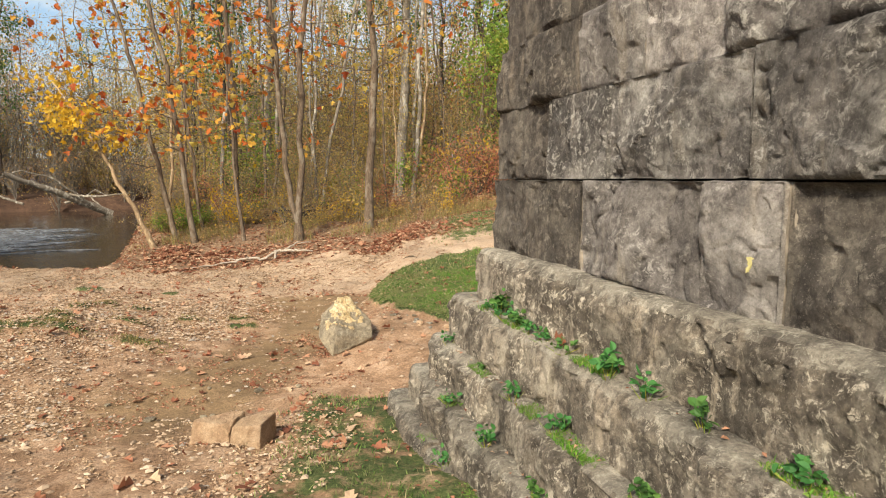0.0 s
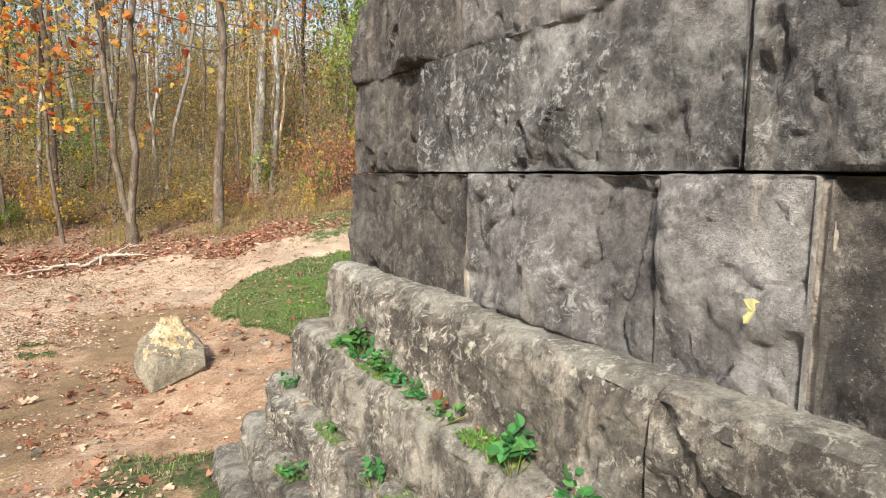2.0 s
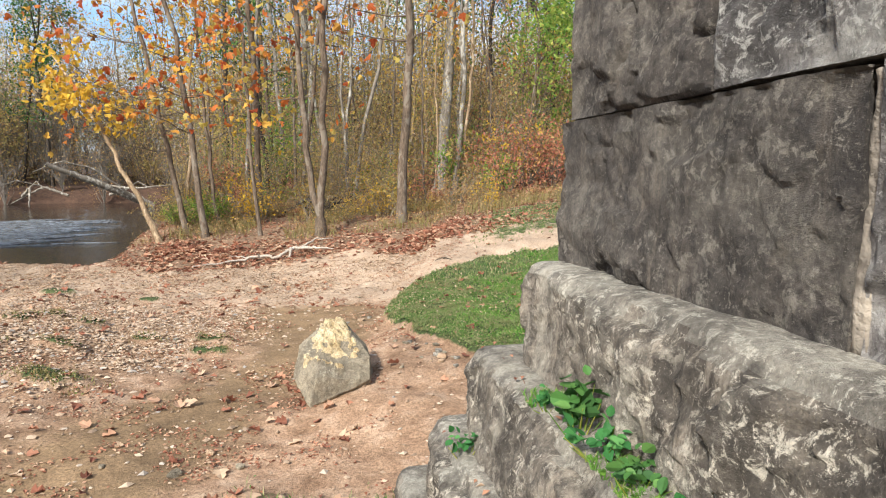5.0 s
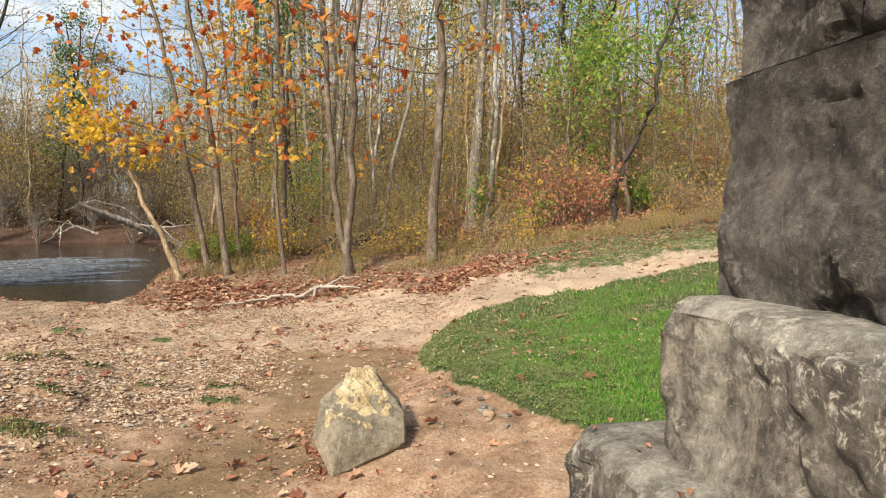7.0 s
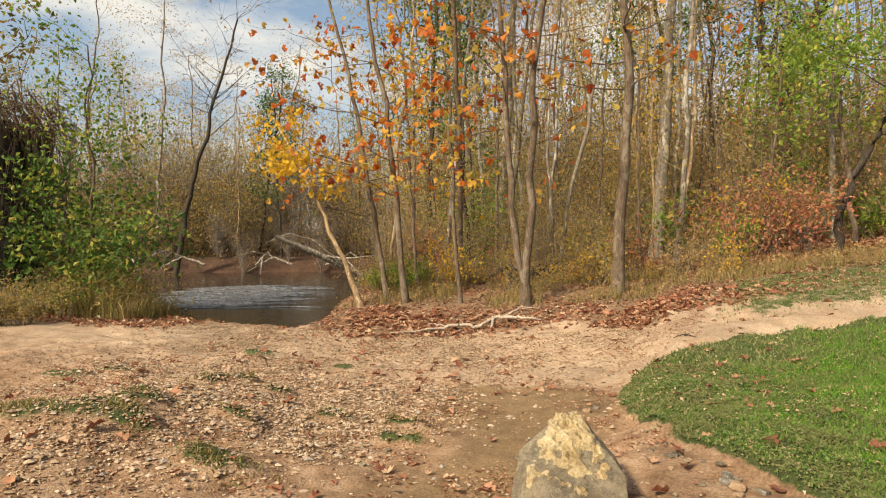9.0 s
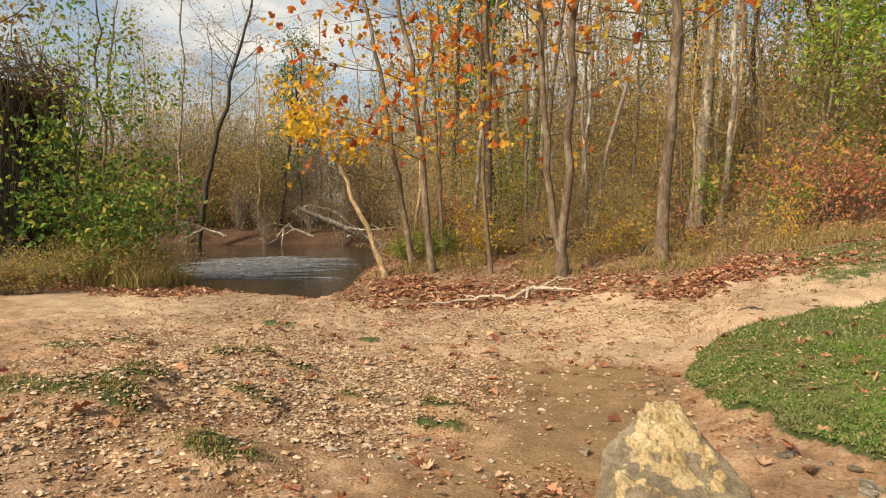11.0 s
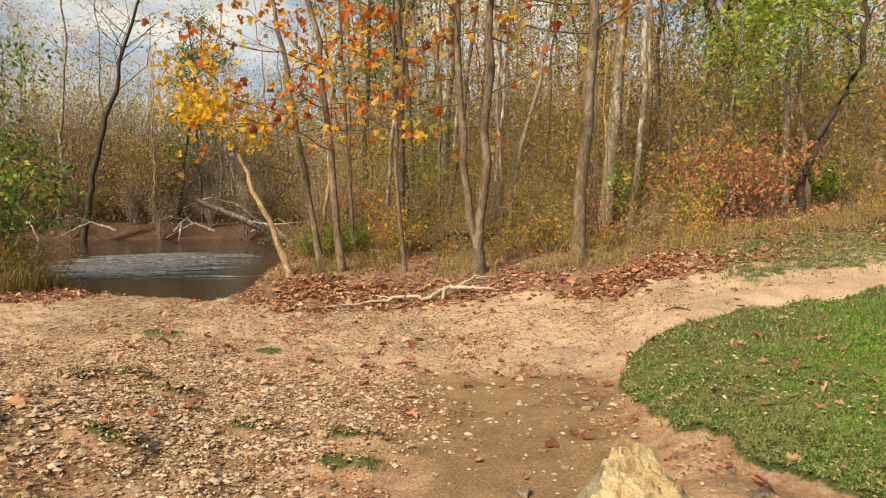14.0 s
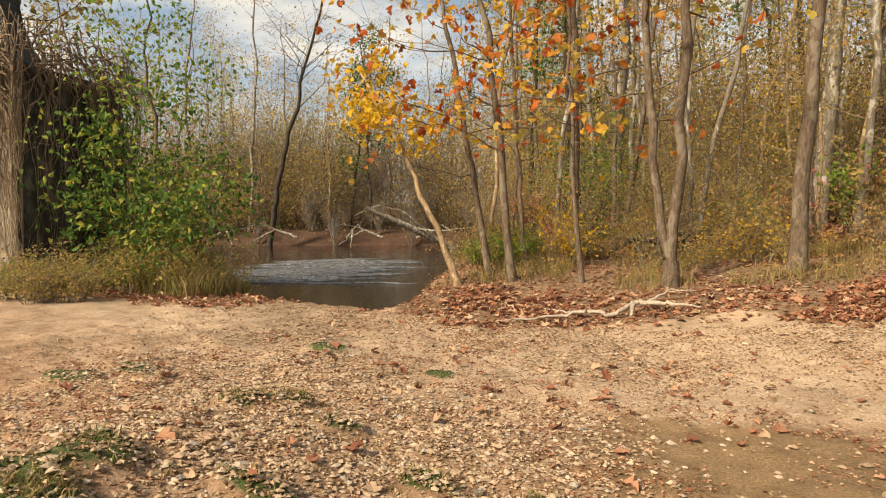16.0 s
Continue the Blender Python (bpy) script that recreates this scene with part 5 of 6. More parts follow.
def concrete_pier(corner, turn_side, L, W, z0, z1, label, seed, overgrown, leg_at=(0.40, 0.5), stout=1.0):
    x, y = corner
    m = pose(x, y, 0, 0, 0, -73.0)
    ob = new("concrete_pier")
    ob.matrix_world = m
    tagged(ob, label, "bridge pier")
    s = turn_side
    V, F = box_grid(20, 16, 22)
    t = (V[:, 2] + 1) / 2
    shrink = 0.16 * t
    P = np.stack([-L / 2 + V[:, 0] * (L / 2 - shrink), s * W / 2 + V[:, 1] * (W / 2 - shrink), z0 + (z1 - z0) * t], 1)
    P += (fbm(P * 2.5, 4, seed)[:, None] - 0.5) * 0.06 * V
    body = mesh("body", P, [F], True, CONCRETE)
    # the end face is painted as sunlit, with the paler concrete
    body.materials.append(SUNLIT_CONCRETE)
    ix = np.zeros(len(F), np.int32)
    ix[np.abs(V[F][:, :, 0].min(1) - 1) < 1e-6] = 1
    body.polygons.foreach_set("material_index", ix)
    part("body", body, ob)
    rng = np.random.RandomState(seed)
    # white seeps down the stained face
    if not overgrown:
        for k in range(12):
            u = -L * rng.uniform(0.15, 0.95)
            zt = z0 + (z1 - z0) * rng.uniform(0.25, 0.8)
            ln = rng.uniform(0.5, 1.5)
            n = 12
            tt = np.linspace(0, 1, n)
            path = np.stack([u - 0.35 * tt * ln + 0.06 * rng.normal(size=n), np.full(n, 0.0), zt - tt * ln], 1)
            path[:, 1] = s * (0.16 * (path[:, 2] - z0) / (z1 - z0)) - s * 0.012
            V2, F2 = tube(path, 0.015 + 0.05 * np.sin(np.pi * tt) * rng.uniform(0.2, 1.4), 6, 0.35, k)
            V2[:, 1] = (V2[:, 1] - path[:, 1].mean()) * 0.2 + path[:, 1].mean() + (np.repeat(path[:, 1], 6) - path[:, 1].mean()) * 0.8
            part("lime_streak", mesh("lime_streak", V2, [F2], True, LIME), ob, "white lime seep")
    # the riveted leg
    bm = bmesh.new()
    h = 11.0
    base, lean = Vector((-L * leg_at[0], s * W * leg_at[1], z1 - 0.05)), Vector((0.03, s * 0.20, 1.0))
    for (hw, hd, off) in ((0.30, 0.05, -0.26), (0.30, 0.05, 0.26), (0.04, 0.26, -0.22), (0.04, 0.26, 0.22)):
        for za, zb in ((0.0, 0.35), (0.35, 0.8), (0.8, 1.5), (1.5, h)):
            r = bmesh.ops.create_cube(bm, size=1.0)
            for v in r["verts"]:
                c = v.co.copy()
                zz = za if c.z < 0 else zb
                wide = 1.0 + 1.3 * max(0.0, 1 - zz / 1.5) ** 2
                px = stout * (c.x * 2 * hw * wide + (off * wide if hw < 0.1 else 0))
                py = stout * (c.y * 2 * hd * (wide if hw < 0.1 else 1) + (off * wide if hw > 0.1 else 0))
                v.co = base + Vector((px, py, 0)) + lean * zz
    me = bpy.data.meshes.new("leg")
    bm.to_mesh(me)
    bm.free()
    me.materials.append(STEEL)
    leg = part("steel_leg", me, ob, "black riveted steel leg")
    rb = Bag()
    rv, rf = box_grid(2, 2, 2)
    rv = rv / np.linalg.norm(rv, axis=1, keepdims=True) * 0.028
    for k in range(60):
        zz = 1.3 + k * 0.12
        for px in (-0.26 * stout, 0.26 * stout):
            rb.add(rv + np.array(base + Vector((px, -0.31 * stout, 0)) + lean * zz), rf)
            rb.add(rv + np.array(base + Vector((px, 0.31 * stout, 0)) + lean * zz), rf)
    tagged(part("riveting", rb.mesh("riveting", STEEL), leg), kind="stuff")
    bm = bmesh.new()
    r = bmesh.ops.create_cube(bm, size=1.0)
    for v in r["verts"]:
        k = 1.0 if v.co.z < 0 else 0.72
        v.co = Vector((base.x + v.co.x * 1.7 * k, base.y + v.co.y * 1.5 * k, z1 + 0.08 + v.co.z * 0.2))
    bmesh.ops.bevel(bm, geom=bm.edges[:], offset=0.03, segments=2, affect="EDGES")
    me = bpy.data.meshes.new("shoe")
    bm.to_mesh(me)
    bm.free()
    me.materials.append(STEEL)
    part("shoe", me, ob, "black steel bearing shoe")
    return ob, m


def vine_mat(name, m, L, W, s, z0, z1, n, seed, label, faces, overhang=False):
    """Dry vines hanging over a pier."""
    rng = np.random.RandomState(seed)
    b = Bag()
    for k in range(n):
        f = faces[rng.randint(len(faces))]
        u = rng.uniform(0, 1)
        z = z1 + rng.uniform(-0.6, 0.5)
        nn = 16
        pts = []
        drift = rng.normal() * 0.16
        out = rng.uniform(0.02, 0.35)
        lnz = rng.uniform(0.5, 1.0) * (z1 - z0)
        loop = overhang and k % 5 < 2
        v0, rise_ = rng.uniform(-0.1, 0.9), rng.uniform(0.2, 0.9)
        for i in range(nn):
            tt = i / (nn - 1)
            if loop:
                uu = np.clip(v0 + tt * rise_, -0.05, 1.08)
                zz = z1 + 0.55 * math.sin(math.pi * tt) * rise_ - 0.9 * tt * tt - rng.uniform(0, 0.1) - (k % 7) * 0.16
                o = 0.10 + out * 0.8 + rng.normal() * 0.04
                pts.append((o, s * W * uu, zz) if f == "end" else ((-L * uu, (s * W if f == "back" else 0) + (s if f == "back" else -s) * o, zz)))
                continue
            drift = drift * 0.9 + rng.normal() * 0.05
            u = np.clip(u + drift * 0.25 + rng.normal() * 0.02, -0.04, 1.04)
            o = 0.02 + out * math.sin(math.pi * min(1, tt * 1.3 + 0.1)) ** 2 - 0.14 * (1 - tt)
            zz = z - tt * lnz + rng.normal() * 0.06
            pts.append((0.0 + o, s * W * u, zz) if f == "end" else ((-L * u, (s * W if f == "back" else 0) + (s if f == "back" else -s) * o, zz)))
        V, F = tube(np.array(pts), np.linspace(0.024, 0.006, nn) * rng.uniform(0.4, 1.2), 4)
        b.add(V, F)
    ob = new(name, b.mesh(name, VINE))
    ob.matrix_world = m
    return tagged(ob, label, "vine", kind="stuff")


_, mr = concrete_pier((8.75, 23.5), 1, 3.5, 3.0, 0.9, 4.5, "stained concrete pier with white seeps under a black steel leg", 5, False, (0.45, 0.30), 1.15)
vine_mat("vine", mr, 3.5, 3.0, 1, 1.9, 4.7, 12, 8, "bare pale vines trailing down a concrete pier", ["front"])
_, ml = concrete_pier((-17.9, 14.2), -1, 3.6, 3.2, -1.2, 4.5, "concrete pier smothered in dry vines under a black steel leg", 6, True)
vine_mat("vine", ml, 3.6, 3.2, -1, -0.8, 5.2, 300, 9, "thick tangle of dry tan vines over a concrete pier", ["front", "front", "end", "end"], True)
vine_mat("vine", ml, 3.6, 3.2, -1, -0.8, 4.6, 170, 19, "dry tan vines matted on the end of a concrete pier", ["end"], True)

# ---- fallen wood ----


def limb_on_ground(name, pts, radii, label, material=None, forks=(), lift=0.03, seed=0):
    rng = np.random.RandomState(seed)
    b = Bag()

    def curve(ps, rr):
        ps = np.array(ps, float)
        t = np.linspace(0, len(ps) - 1, len(ps) * 6)
        i = np.minimum(t.astype(int), len(ps) - 2)
        f = (t - i)[:, None]
        q = ps[i] * (1 - f) + ps[i + 1] * f
        rr2 = np.interp(t, np.arange(len(ps)), rr)
        q += rng.normal(size=q.shape) * np.minimum(0.022, 0.5 * rr2)[:, None]
        return q, np.interp(t, np.arange(len(ps)), rr)

    q, r = curve(pts, radii)
    b.add(*tube(q, r, 8, 0.12, seed))
    for ps, rr in forks:
        q, r = curve(ps, rr)
        b.add(*tube(q, r, 6, 0.12, seed))
    return tagged(new(name, b.mesh(name, material or DEADWOOD)), label, "fallen branch")


def gp(x, y, up=0.04):
    return (x, y, gz(x, y) + up)


limb_on_ground("fallen_branch", [gp(-6.8, 16.45), gp(-6.2, 16.85, 0.08), gp(-5.55, 17.35, 0.12), gp(-5.05, 17.3, 0.10), gp(-4.75, 17.65, 0.18), gp(-4.25, 17.65, 0.16), gp(-3.7, 17.5, 0.03)],
               [0.012, 0.022, 0.032, 0.036, 0.042, 0.032, 0.012], "bleached crooked branch lying in red leaves", None,
               [([gp(-4.8, 17.6, 0.16), gp(-4.75, 17.3, 0.0)], [0.04, 0.03]), ([gp(-5.5, 17.3, 0.12), gp(-5.9, 17.5, 0.06), gp(-6.4, 17.6, 0.03)], [0.03, 0.02, 0.01]),
                ([gp(-4.6, 17.65, 0.17), gp(-4.3, 18.0, 0.2), gp(-3.9, 18.2, 0.12)], [0.03, 0.02, 0.01])], seed=3)
limb_on_ground("fallen_log", [(-31.6, 44.6, 1.9), (-29.6, 47.0, 0.7), (-27.0, 50.2, -1.25)], [0.16, 0.24, 0.32], "pale fallen trunk lying from the bank into the river", PALEBARK,
               [([(-29.0, 47.8, 0.4), (-27.0, 47.5, 0.2), (-24.0, 48.0, 0.5)], [0.10, 0.08, 0.03]), ([(-27.6, 49.0, -0.6), (-29.5, 47.0, 1.6), (-31.0, 45.5, 2.2), (-32.5, 44.5, 1.4)], [0.09, 0.08, 0.06, 0.03])], seed=5)
for k, (x, y, a, ln) in enumerate([(-46, 42, 0.3, 5), (-41, 47, 2.6, 4.5), (-37, 49, 0.9, 5), (-35, 51.5, 2.9, 4), (-33, 54, 0.2, 4.5), (-49, 40, 2.2, 5), (-52, 38, 0.6, 5)]):
    dx, dy = math.cos(a), math.sin(a)
    limb_on_ground("dead_limb", [(x, y, -0.5), (x + dx * ln * 0.5, y - abs(dy) * ln * 0.3, 0.2), (x + dx * ln, y - abs(dy) * ln * 0.6 - 1, -1.2)], [0.12, 0.09, 0.03], "grey dead limb drooping over the river", PALEBARK,
                   [([(x + dx * ln * 0.5, y - abs(dy) * ln * 0.3, 0.2), (x + dx * ln * 0.8, y - 1.6, 0.7), (x + dx * ln * 1.2, y - 2.6, 0.1)], [0.06, 0.04, 0.02])], seed=20 + k)
rb = np.random.RandomState(5)
for k in range(9):
    x, y, a, ln = -5.4 + rb.normal() * 0.7, 23.2 + rb.normal() * 0.5, rb.uniform(0, 3.14), rb.uniform(0.9, 2.0)
    dx, dy = math.cos(a) * ln / 2, math.sin(a) * ln / 2
    limb_on_ground("dead_limb", [gp(x - dx, y - dy, 0.02), gp(x, y, 0.25 + 0.3 * rb.uniform()), gp(x + dx, y + dy, 0.1 + 0.5 * rb.uniform())], [0.05, 0.045, 0.02], "dark rotting limb heaped under the trees", DARKBARK,
                   [([gp(x, y, 0.3), gp(x + dy * 0.7, y - dx * 0.7, 0.6)], [0.03, 0.012])], seed=60 + k)
limb_on_ground("stick", [gp(-0.95, 14.7), gp(-0.8, 14.73, 0.02), gp(-0.62, 14.66, 0.01)], [0.006, 0.010, 0.005], "dark broken stick on the path", DARKBARK, [([gp(-0.8, 14.73, 0.02), gp(-0.72, 14.82, 0.03)], [0.008, 0.004])], seed=9)

# ---- ground cover ----


def scatter(n, box, want, rng):
    """n places in a box, thinned by want(x, y)."""
    x, y = rng.uniform(box[0], box[1], n), rng.uniform(box[2], box[3], n)
    keep = rng.uniform(0, 1, n) < want(x, y)
    x, y = x[keep], y[keep]
    return np.stack([x, y, relief_at(x, y)], 1)


def off_pier(x, y):
    """1 clear of the pier's footing."""
    dx, dy = x - 0.45, y - 5.52
    u = dx * 0.2924 - dy * 0.9563
    w = -dx * 0.9563 - dy * 0.2924
    return np.where((u > -0.85) & (w < 0.88) & (w > -3.2), 0.0, 1.0)


def cover():
    rng = np.random.RandomState(55)
    patchy = lambda x, y, s, k: sstep(0.42, 0.60, fbm(np.stack([x * s, y * s, 0 * x], -1), 3, k))

    def turf(x, y):
        return zones(x, y)["turf"] * off_pier(x, y)

    P = scatter(210000, (-1.9, 3.5, 8.3, 13.5), lambda x, y: turf(x, y) ** 1.6 * (0.25 + 0.75 * patchy(x, y, 1.6, 4)) * (0.4 + 0.6 * patchy(x, y, 5.0, 5)), rng)
    P2 = scatter(70000, (-1.5, 8.0, 13.0, 20.0), lambda x, y: turf(x, y) ** 1.5 * 0.8, rng)
    V2, F2 = blades(P2, 0.045, rng, 1.2, 0.009)
    P3 = scatter(60000, (-2.2, 1.5, 2.0, 7.6), lambda x, y: turf(x, y) ** 2 * (0.15 + 0.85 * patchy(x, y, 2.2, 6)), rng)
    V3, F3 = blades(P3, 0.045, rng, 1.1, 0.005)
    P4 = scatter(36000, (0.3, 4.5, 8.8, 15.0), lambda x, y: turf(x, y) ** 2 * sstep(0.3, 1.2, x) * sstep(0.40, 0.56, fbm(np.stack([x * 0.9, y * 1.4, 0 * x], -1), 3, 61)), rng)
    V4, F4 = blades(P4, 0.065, rng, 1.0, 0.006)
    b = Bag()
    b.add(V4, F4)
    lush = sstep(-0.7, 0.8, P[:, 0] + 1.6 * (fbm(P * np.array([0.9, 1.3, 0.0]), 3, 61) - 0.5)) > rng.uniform(0, 1, len(P))
    b.add(*blades(P[lush], 0.034, rng, 1.3, 0.005))
    tagged(new("grass", b.mesh("grass", GRASS, False)), "fresh bright green grass on the slope", "grass", kind="stuff")
    b = Bag()
    b.add(*blades(P[~lush], 0.028, rng, 1.5, 0.006))
    Q = scatter(150000, (-1.9, 2.5, 8.3, 13.0), lambda x, y: turf(x, y) ** 2 * (0.35 + 0.65 * patchy(x, y, 3.5, 7)), rng)
    b.add(*leaves(Q + np.array([0, 0, 0.012]), 0.022, rng, flat=0.55))
    for v, f in ((V2, F2), (V3, F3)):
        b.add(v, f)
    tagged(new("grass", b.mesh("grass", TURF, False)), "short trodden olive grass on the bank", "grass", kind="stuff")
    P = scatter(42000, (-1.9, 6.0, 2.2, 15.5), lambda x, y: turf(x, y) ** 2 * patchy(x, y, 1.1, 41) * sstep(0.44, 0.56, fbm(np.stack([x * 6, y * 6, 0 * x], -1), 2, 42)), rng)
    V, F = leaves(P + np.array([0, 0, 0.02]), 0.026, rng, flat=0.6)
    tagged(new("clover", mesh("clover", V, [F], False, CLOVER)), "low clover among the grass", "clover", kind="stuff")
    P = scatter(17000, (-1.6, 8.0, 8.6, 20.0), lambda x, y: turf(x, y) * (0.15 + 0.5 * patchy(x, y, 1.3, 44)), rng)
    V, F = leaves(P + np.array([0, 0, 0.035]), 0.035, rng, flat=0.75)
    tagged(new("leaf_bits", mesh("leaf_bits", V, [F], False, TAN)), "tan leaf fragments lying in the grass", "fallen leaves", kind="stuff")
    # tufts on the gravel
    P = scatter(60000, (-7.6, -2.4, 7.6, 12.0), lambda x, y: turf(x, y) ** 1.5 * (0.25 + 0.75 * patchy(x, y, 3.0, 9)), rng)
    V, F = leaves(P[::4] + np.array([0, 0, 0.012]), 0.026, rng, flat=0.5)
    tagged(new("clover", mesh("clover", V, [F], False, TURF)), "low green weeds in clumps on the gravel", "clover", kind="stuff")
    b = Bag()
    b.add(*blades(P, 0.045, rng, 1.3, 0.005))
    P = scatter(7000, (-21.5, -13.5, 15.3, 17.6), lambda x, y: np.full_like(x, 0.8), rng)
    b.add(*blades(P, 0.6, rng, 0.9, 0.012))
    P = scatter(26000, (-10, 9, 18.4, 24.0), lambda x, y: 0.8 * sstep(0.0, 0.9, y - 18.5 - 0.1 * np.clip(x + 5, 0, 5) - 0.5 * np.clip(x, 0, 9)) * sstep(-9, -8.4, x + 0.4 * (y - 16.5)) * patchy(x, y, 0.8, 2), rng)
    b.add(*blades(P, 0.34, rng, 0.9, 0.007))
    brush = P[::2]
    tagged(new("dry_grass", b.mesh("dry_grass", DRYGRASS, False)), "tufts of dry olive grass", "grass", kind="stuff")
    # the low brush at the foot of the trees: small leaves among the stalks
    lift = rng.uniform(0.02, 0.42, len(brush))
    V, F = leaves(brush + np.stack([rng.normal(size=len(brush)) * 0.1, rng.normal(size=len(brush)) * 0.1, lift], 1), 0.065, rng, flat=0.3)
    tagged(new("low_brush", mesh("low_brush", V, [F], False, RUSSET)), "low brown brush at the foot of the trees", "undergrowth", kind="stuff")
    # fallen leaves
    b = Bag()
    P = scatter(36000, (-11, 9, 14.5, 23), lambda x, y: zones(x, y)["leaf"] * (0.3 + 0.7 * patchy(x, y, 1.2, 11)), rng)
    b.add(*leaves(P + np.array([0, 0, 0.015]), 0.085, rng, flat=0.85))
    P = scatter(6000, (-8.5, 1.5, 15.9, 18.8), lambda x, y: zones(x, y)["leaf"] * (0.25 + 0.75 * patchy(x, y, 0.9, 21)), rng)
    b.add(*leaves(P + np.array([0, 0, 0.02]), 0.12, rng, True, flat=0.8))
    P = scatter(8000, (-21, -9.5, 13.9, 17.5), lambda x, y: zones(x, y)["leaf"], rng)
    b.add(*leaves(P + np.array([0, 0, 0.02]), 0.12, rng, flat=0.7))
    P = scatter(2300, (-9.5, 6, 2, 18.0), lambda x, y: (0.25 + 0.75 * patchy(x, y, 0.7, 14)) * off_pier(x, y), rng)
    b.add(*leaves(P + np.array([0, 0, 0.02]), 0.10, rng, True, flat=0.8))
    P = scatter(5000, (-2.1, 0.4, 3.0, 7.6), lambda x, y: turf(x, y) * patchy(x, y, 1.4, 15) * 0.3, rng)
    b.add(*leaves(P + np.array([0, 0, 0.015]), 0.05, rng, flat=0.85))
    P = scatter(26000, (-14, 14, 23, 36), lambda x, y: zones(x, y)["leaf"], rng)
    b.add(*leaves(P + np.array([0, 0, 0.03]), 0.17, rng, flat=0.6))
    tagged(new("leaf_litter", b.mesh("leaf_litter", FALLEN, False)), "drifts of dry red-brown fallen leaves", "fallen leaves", kind="stuff")
    P = scatter(70000, (-10, -0.5, 5.0, 17.0), lambda x, y: patchy(x, y, 1.5, 51) * patchy(x, y, 4.0, 52) * off_pier(x, y) * (1 - 0.6 * zones(x, y)["turf"]), rng)
    V, F = leaves(P + np.array([0, 0, 0.01]), 0.034, rng, flat=0.8)
    tagged(new("dark_crumbs", mesh("dark_crumbs", V, [F], False, FALLEN)), "dark brown scraps of leaf on the dirt", "fallen leaves", kind="stuff")
    # chips of leaf and bark on the gravel
    gravel = lambda x, y: np.clip((0.25 + 0.75 * patchy(x, y, 0.8, 17)) * (1 - 0.93 * zones(x, y)["damp"]) * sstep(-1.9, -3.0, x + 0.35 * np.clip(y - 12.5, -4, 4) * -1.0) * (1 - zones(x, y)["leaf"]) * sstep(-12.5, -9.5, x - 0.4 * (13 - y)), 0, 1)
    P = np.concatenate([scatter(130000, (-12.5, -1.2, 5.5, 16.6), lambda x, y: gravel(x, y) * 0.85, rng), scatter(16000, (-7, -1.0, 2.2, 5.8), lambda x, y: 0.6 * off_pier(x, y) * patchy(x, y, 1.3, 19), rng)])
    tagged(new("leaf_crumbs", mesh("leaf_crumbs", *(lambda r: (r[0], [r[1]]))(leaves(P + np.array([0, 0, 0.008]), 0.038, rng, flat=0.94)), False, TAN)), "tan crumbs of dry leaf on the gravel", "fallen leaves", kind="stuff")
    # pebbles
    ico = np.array([(1, 0, 0), (0, 1, 0), (-1, 0, 0), (0, -1, 0), (0, 0, 1), (0, 0, -1), (0.62, 0.62, 0.35), (-0.62, -0.62, 0.35)]) * 0.9
    tri = np.array([(0, 6, 4), (6, 1, 4), (1, 2, 4), (2, 7, 4), (7, 3, 4), (3, 0, 4), (0, 1, 6), (2, 3, 7), (1, 0, 5), (2, 1, 5), (3, 2, 5), (0, 3, 5)])
    everywhere = lambda x, y: np.clip(gravel(x, y) + 0.05 * (1 - zones(x, y)["turf"]), 0, 1) * off_pier(x, y) * (1 - 0.6 * zones(x, y)["leaf"])
    P = np.concatenate([scatter(60000, (-9.5, 1.0, 5.0, 12.5), everywhere, rng), scatter(12000, (-12, 3.0, 12.5, 16.4), everywhere, rng), scatter(14000, (-7, -0.8, 2.2, 6.0), lambda x, y: 0.45 * off_pier(x, y) * (0.3 + 0.7 * patchy(x, y, 1.1, 18)) * (1 - 0.6 * zones(x, y)["turf"]), rng)])
    n = len(P)
    s = 0.0145 * np.exp(np.clip(rng.normal(size=n) * 0.45, -1, 1.0))[:, None, None]
    shape = ico[None] * rng.uniform(0.7, 1.3, (n, 8, 1)) * np.array([1.35, 1.0, 0.6])
    a = rng.uniform(0, 2 * math.pi, n)
    R = np.zeros((n, 3, 3))
    R[:, 0, 0], R[:, 0, 1], R[:, 1, 0], R[:, 1, 1], R[:, 2, 2] = np.cos(a), -np.sin(a), np.sin(a), np.cos(a), 1
    V = P[:, None] + s * np.einsum("nij,nkj->nki", R, shape) + np.array([0, 0, 0.004])
    F = tri[None] + (np.arange(n) * 8)[:, None, None]
    tagged(new("gravel", mesh("gravel", V.reshape(-1, 3), [F.reshape(-1, 3)], False, PEBBLE)), "tan and grey river pebbles", "gravel", kind="stuff")


cover()

# ---- plants on the footing ----


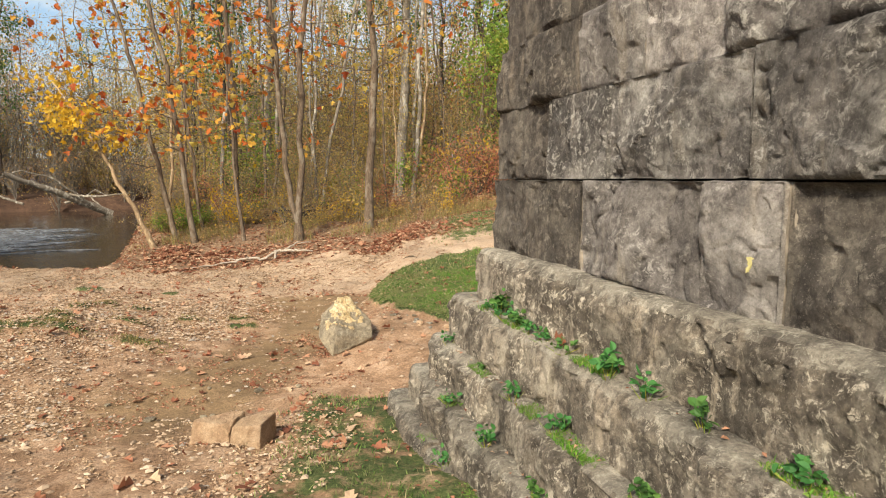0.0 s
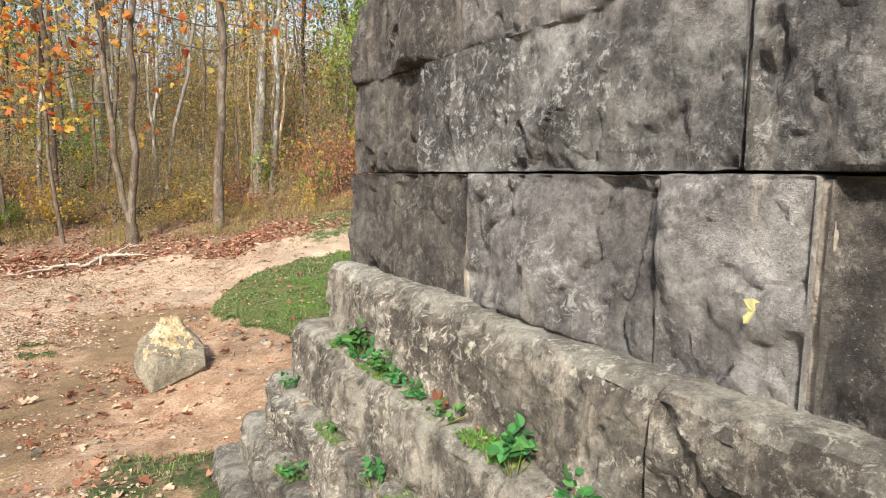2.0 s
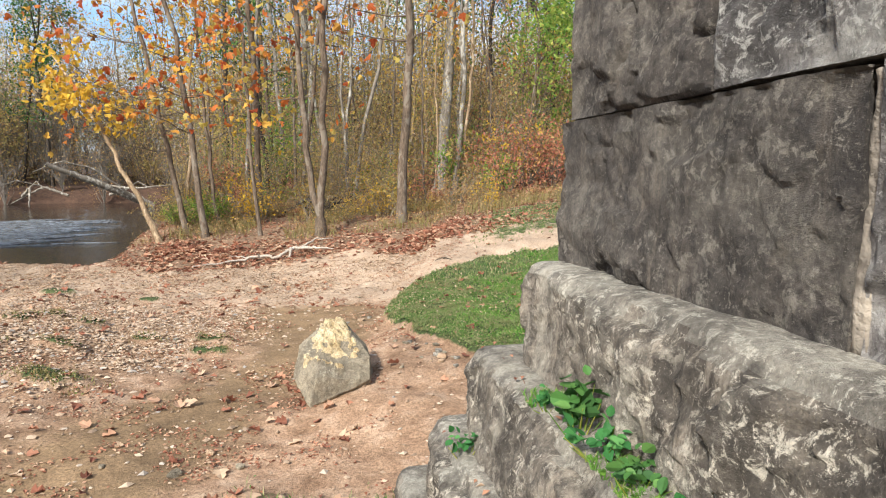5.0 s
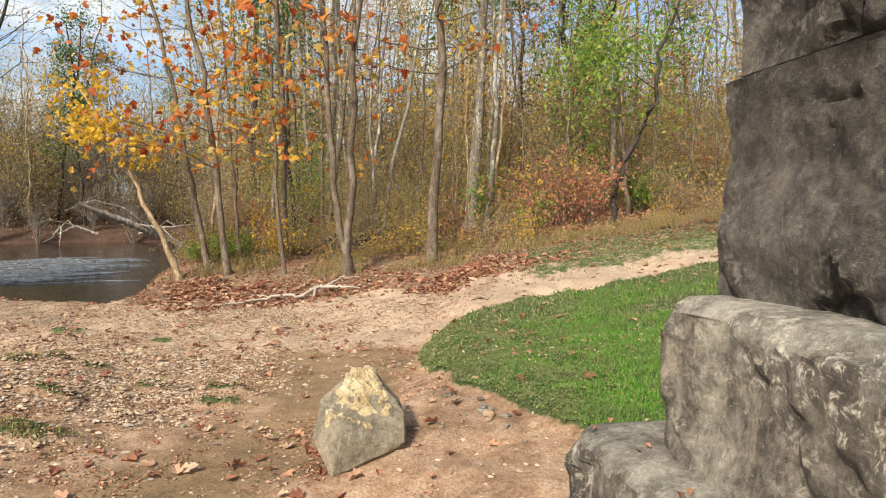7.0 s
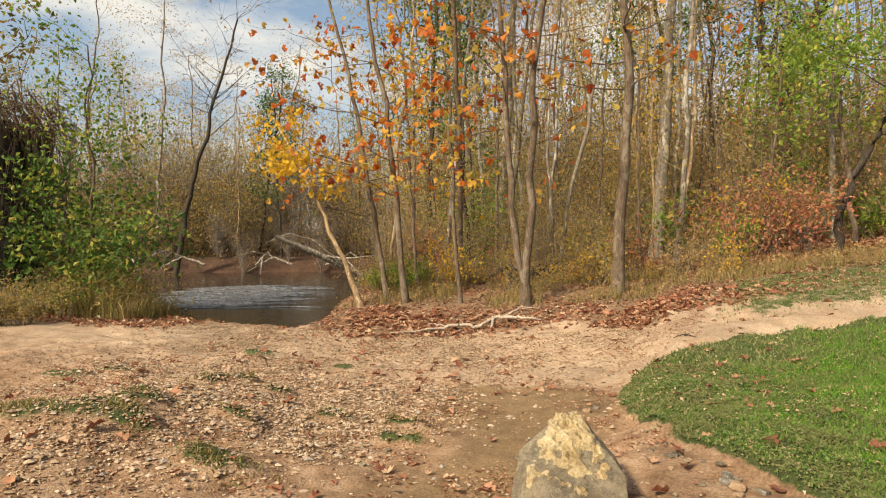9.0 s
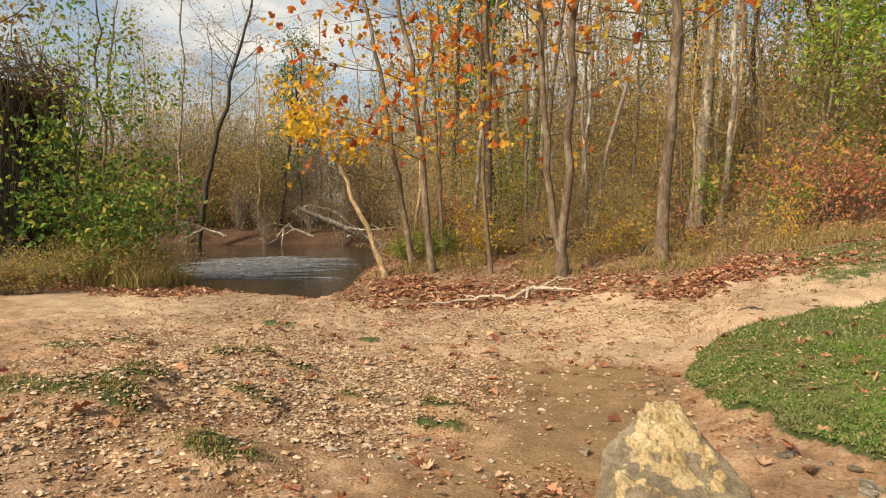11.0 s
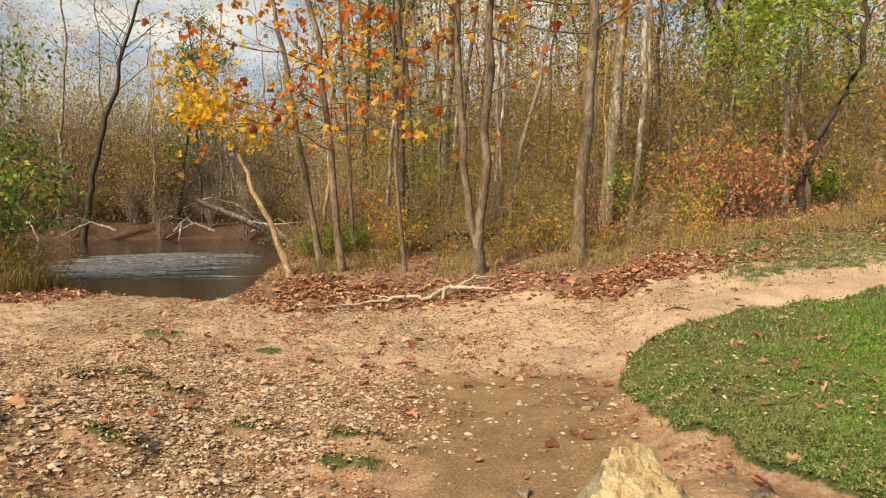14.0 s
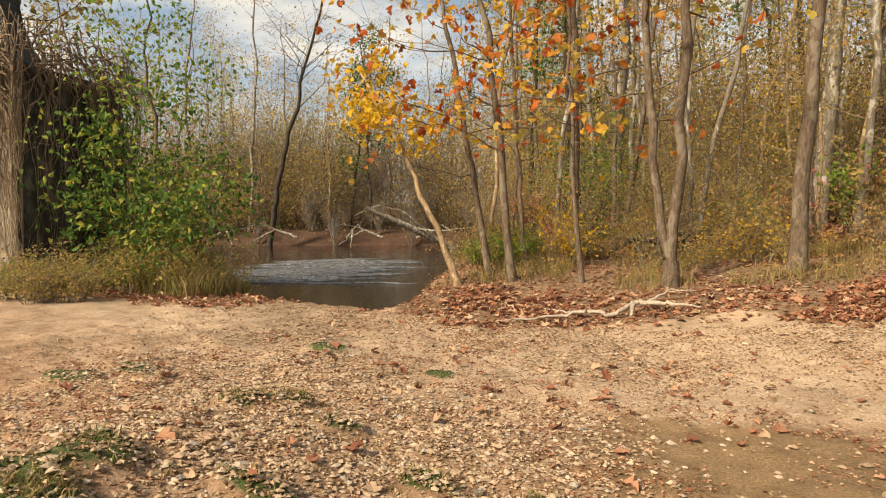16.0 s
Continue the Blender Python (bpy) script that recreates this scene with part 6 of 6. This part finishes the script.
def ledge_plants():
    rng = np.random.RandomState(66)
    # clumps: u along the face, ledge outward offset, ledge top, spread, leaves
    ledges = [(0.275, 0.47), (0.445, 0.07), (0.60, -0.27), (0.77, -0.58)]
    for i, (u, k, n, size, tall) in enumerate([(0.85, 0, 42, 0.075, 0.20), (0.62, 0, 26, 0.042, 0.09), (1.0, 0, 34, 0.052, 0.11), (1.2, 0, 34, 0.050, 0.09), (1.4, 0, 30, 0.045, 0.08), (1.6, 0, 30, 0.042, 0.08), (1.85, 0, 26, 0.040, 0.07), (2.35, 0, 40, 0.065, 0.13), (2.7, 0, 26, 0.055, 0.10), (3.1, 0, 26, 0.06, 0.1), (3.6, 0, 24, 0.05, 0.08),
                                            (0.1, 1, 26, 0.05, 0.10), (0.9, 1, 18, 0.05, 0.08), (1.5, 1, 26, 0.055, 0.10), (2.1, 1, 30, 0.055, 0.10), (2.9, 1, 22, 0.055, 0.09), (0.6, 2, 26, 0.05, 0.1), (1.4, 2, 30, 0.06, 0.11), (2.2, 2, 26, 0.05, 0.1), (1.0, 3, 30, 0.05, 0.1)]):
        w, z = ledges[k]
        p = on_pier(u, w, z)
        ob = empty("weed", p, "green broad-leaved weed growing on a stone ledge", "weed", "weeds on the ledges")
        wood, pts = Bag(), []
        for _ in range(n // 3):
            a, o = rng.uniform(0, 6.28), rng.uniform(0.02, 0.09)
            tip = np.array([math.cos(a) * o, math.sin(a) * o, tall * rng.uniform(0.4, 1.0)])
            q = np.linspace(0, 1, 4)[:, None]
            wood.add(*tube(q * tip * np.array([1, 1, 1]) + np.array([[0.02 * math.cos(a), 0.02 * math.sin(a), -0.03]]), [0.003, 0.0025, 0.002, 0.001], 3))
            pts += [tip, tip * 0.8, tip * 0.55]
        V, F = leaves(np.array(pts), size * 0.8, rng, "broad", hang=-0.05, flat=0.45)
        tagged(part("stem_cluster", wood.mesh("stem_cluster", GREEN), ob), kind="stuff")
        tagged(part("foliage", mesh("foliage", V, [F], False, WEED if i % 3 else CLOVER), ob), kind="stuff")
    P, tufts = [], np.random.RandomState(67)
    for (w, z), n in zip(ledges, (5200, 5200, 4200, 3600)):
        for _ in range(n):
            u = tufts.uniform(0.45, 5.5)
            if fbm(np.array([[u * 2.2, w * 9, 0.0]]), 2, 3)[0] > 0.55:
                P.append(on_pier(u, w + tufts.uniform(-0.10, 0.05), z - 0.015))
    b = Bag()
    b.add(*blades(np.array(P), 0.034, rng, 1.4, 0.003))
    b.add(*leaves(np.array(P)[::3] + np.array([0, 0, 0.012]), 0.022, rng, flat=0.5))
    tagged(new("ledge_grass", b.mesh("ledge_grass", GRASS, False)), "moss and small grass along the stone ledges", "grass", kind="stuff")
    P = []
    for _ in range(150):
        w, z = ledges[rng.randint(4)]
        P.append(on_pier(rng.uniform(-0.2, 5.0), w + rng.uniform(-0.08, 0.04), z + 0.01))
    V, F = leaves(np.array(P), 0.03, rng, flat=0.8)
    tagged(new("ledge_litter", mesh("ledge_litter", V, [F], False, FALLEN)), "small dry leaves caught on the stone ledges", "fallen leaves", kind="stuff")
    V, F = leaves(np.array([on_pier(1.78, 0.28, 0.50)]), 0.10, rng, True, flat=0.6)
    tagged(new("fallen_leaf", mesh("fallen_leaf", V, [F], False, FALLEN)), "curled brown sycamore leaf on a stone ledge", "leaf")
    V, F = leaves(np.array([on_pier(3.08, 0.045, 1.17)]), 0.065, rng, True, hang=1.5)
    tagged(new("fallen_leaf", mesh("fallen_leaf", V, [F], False, PALELEAF)), "pale yellow leaf caught on the stone face", "leaf")


ledge_plants()
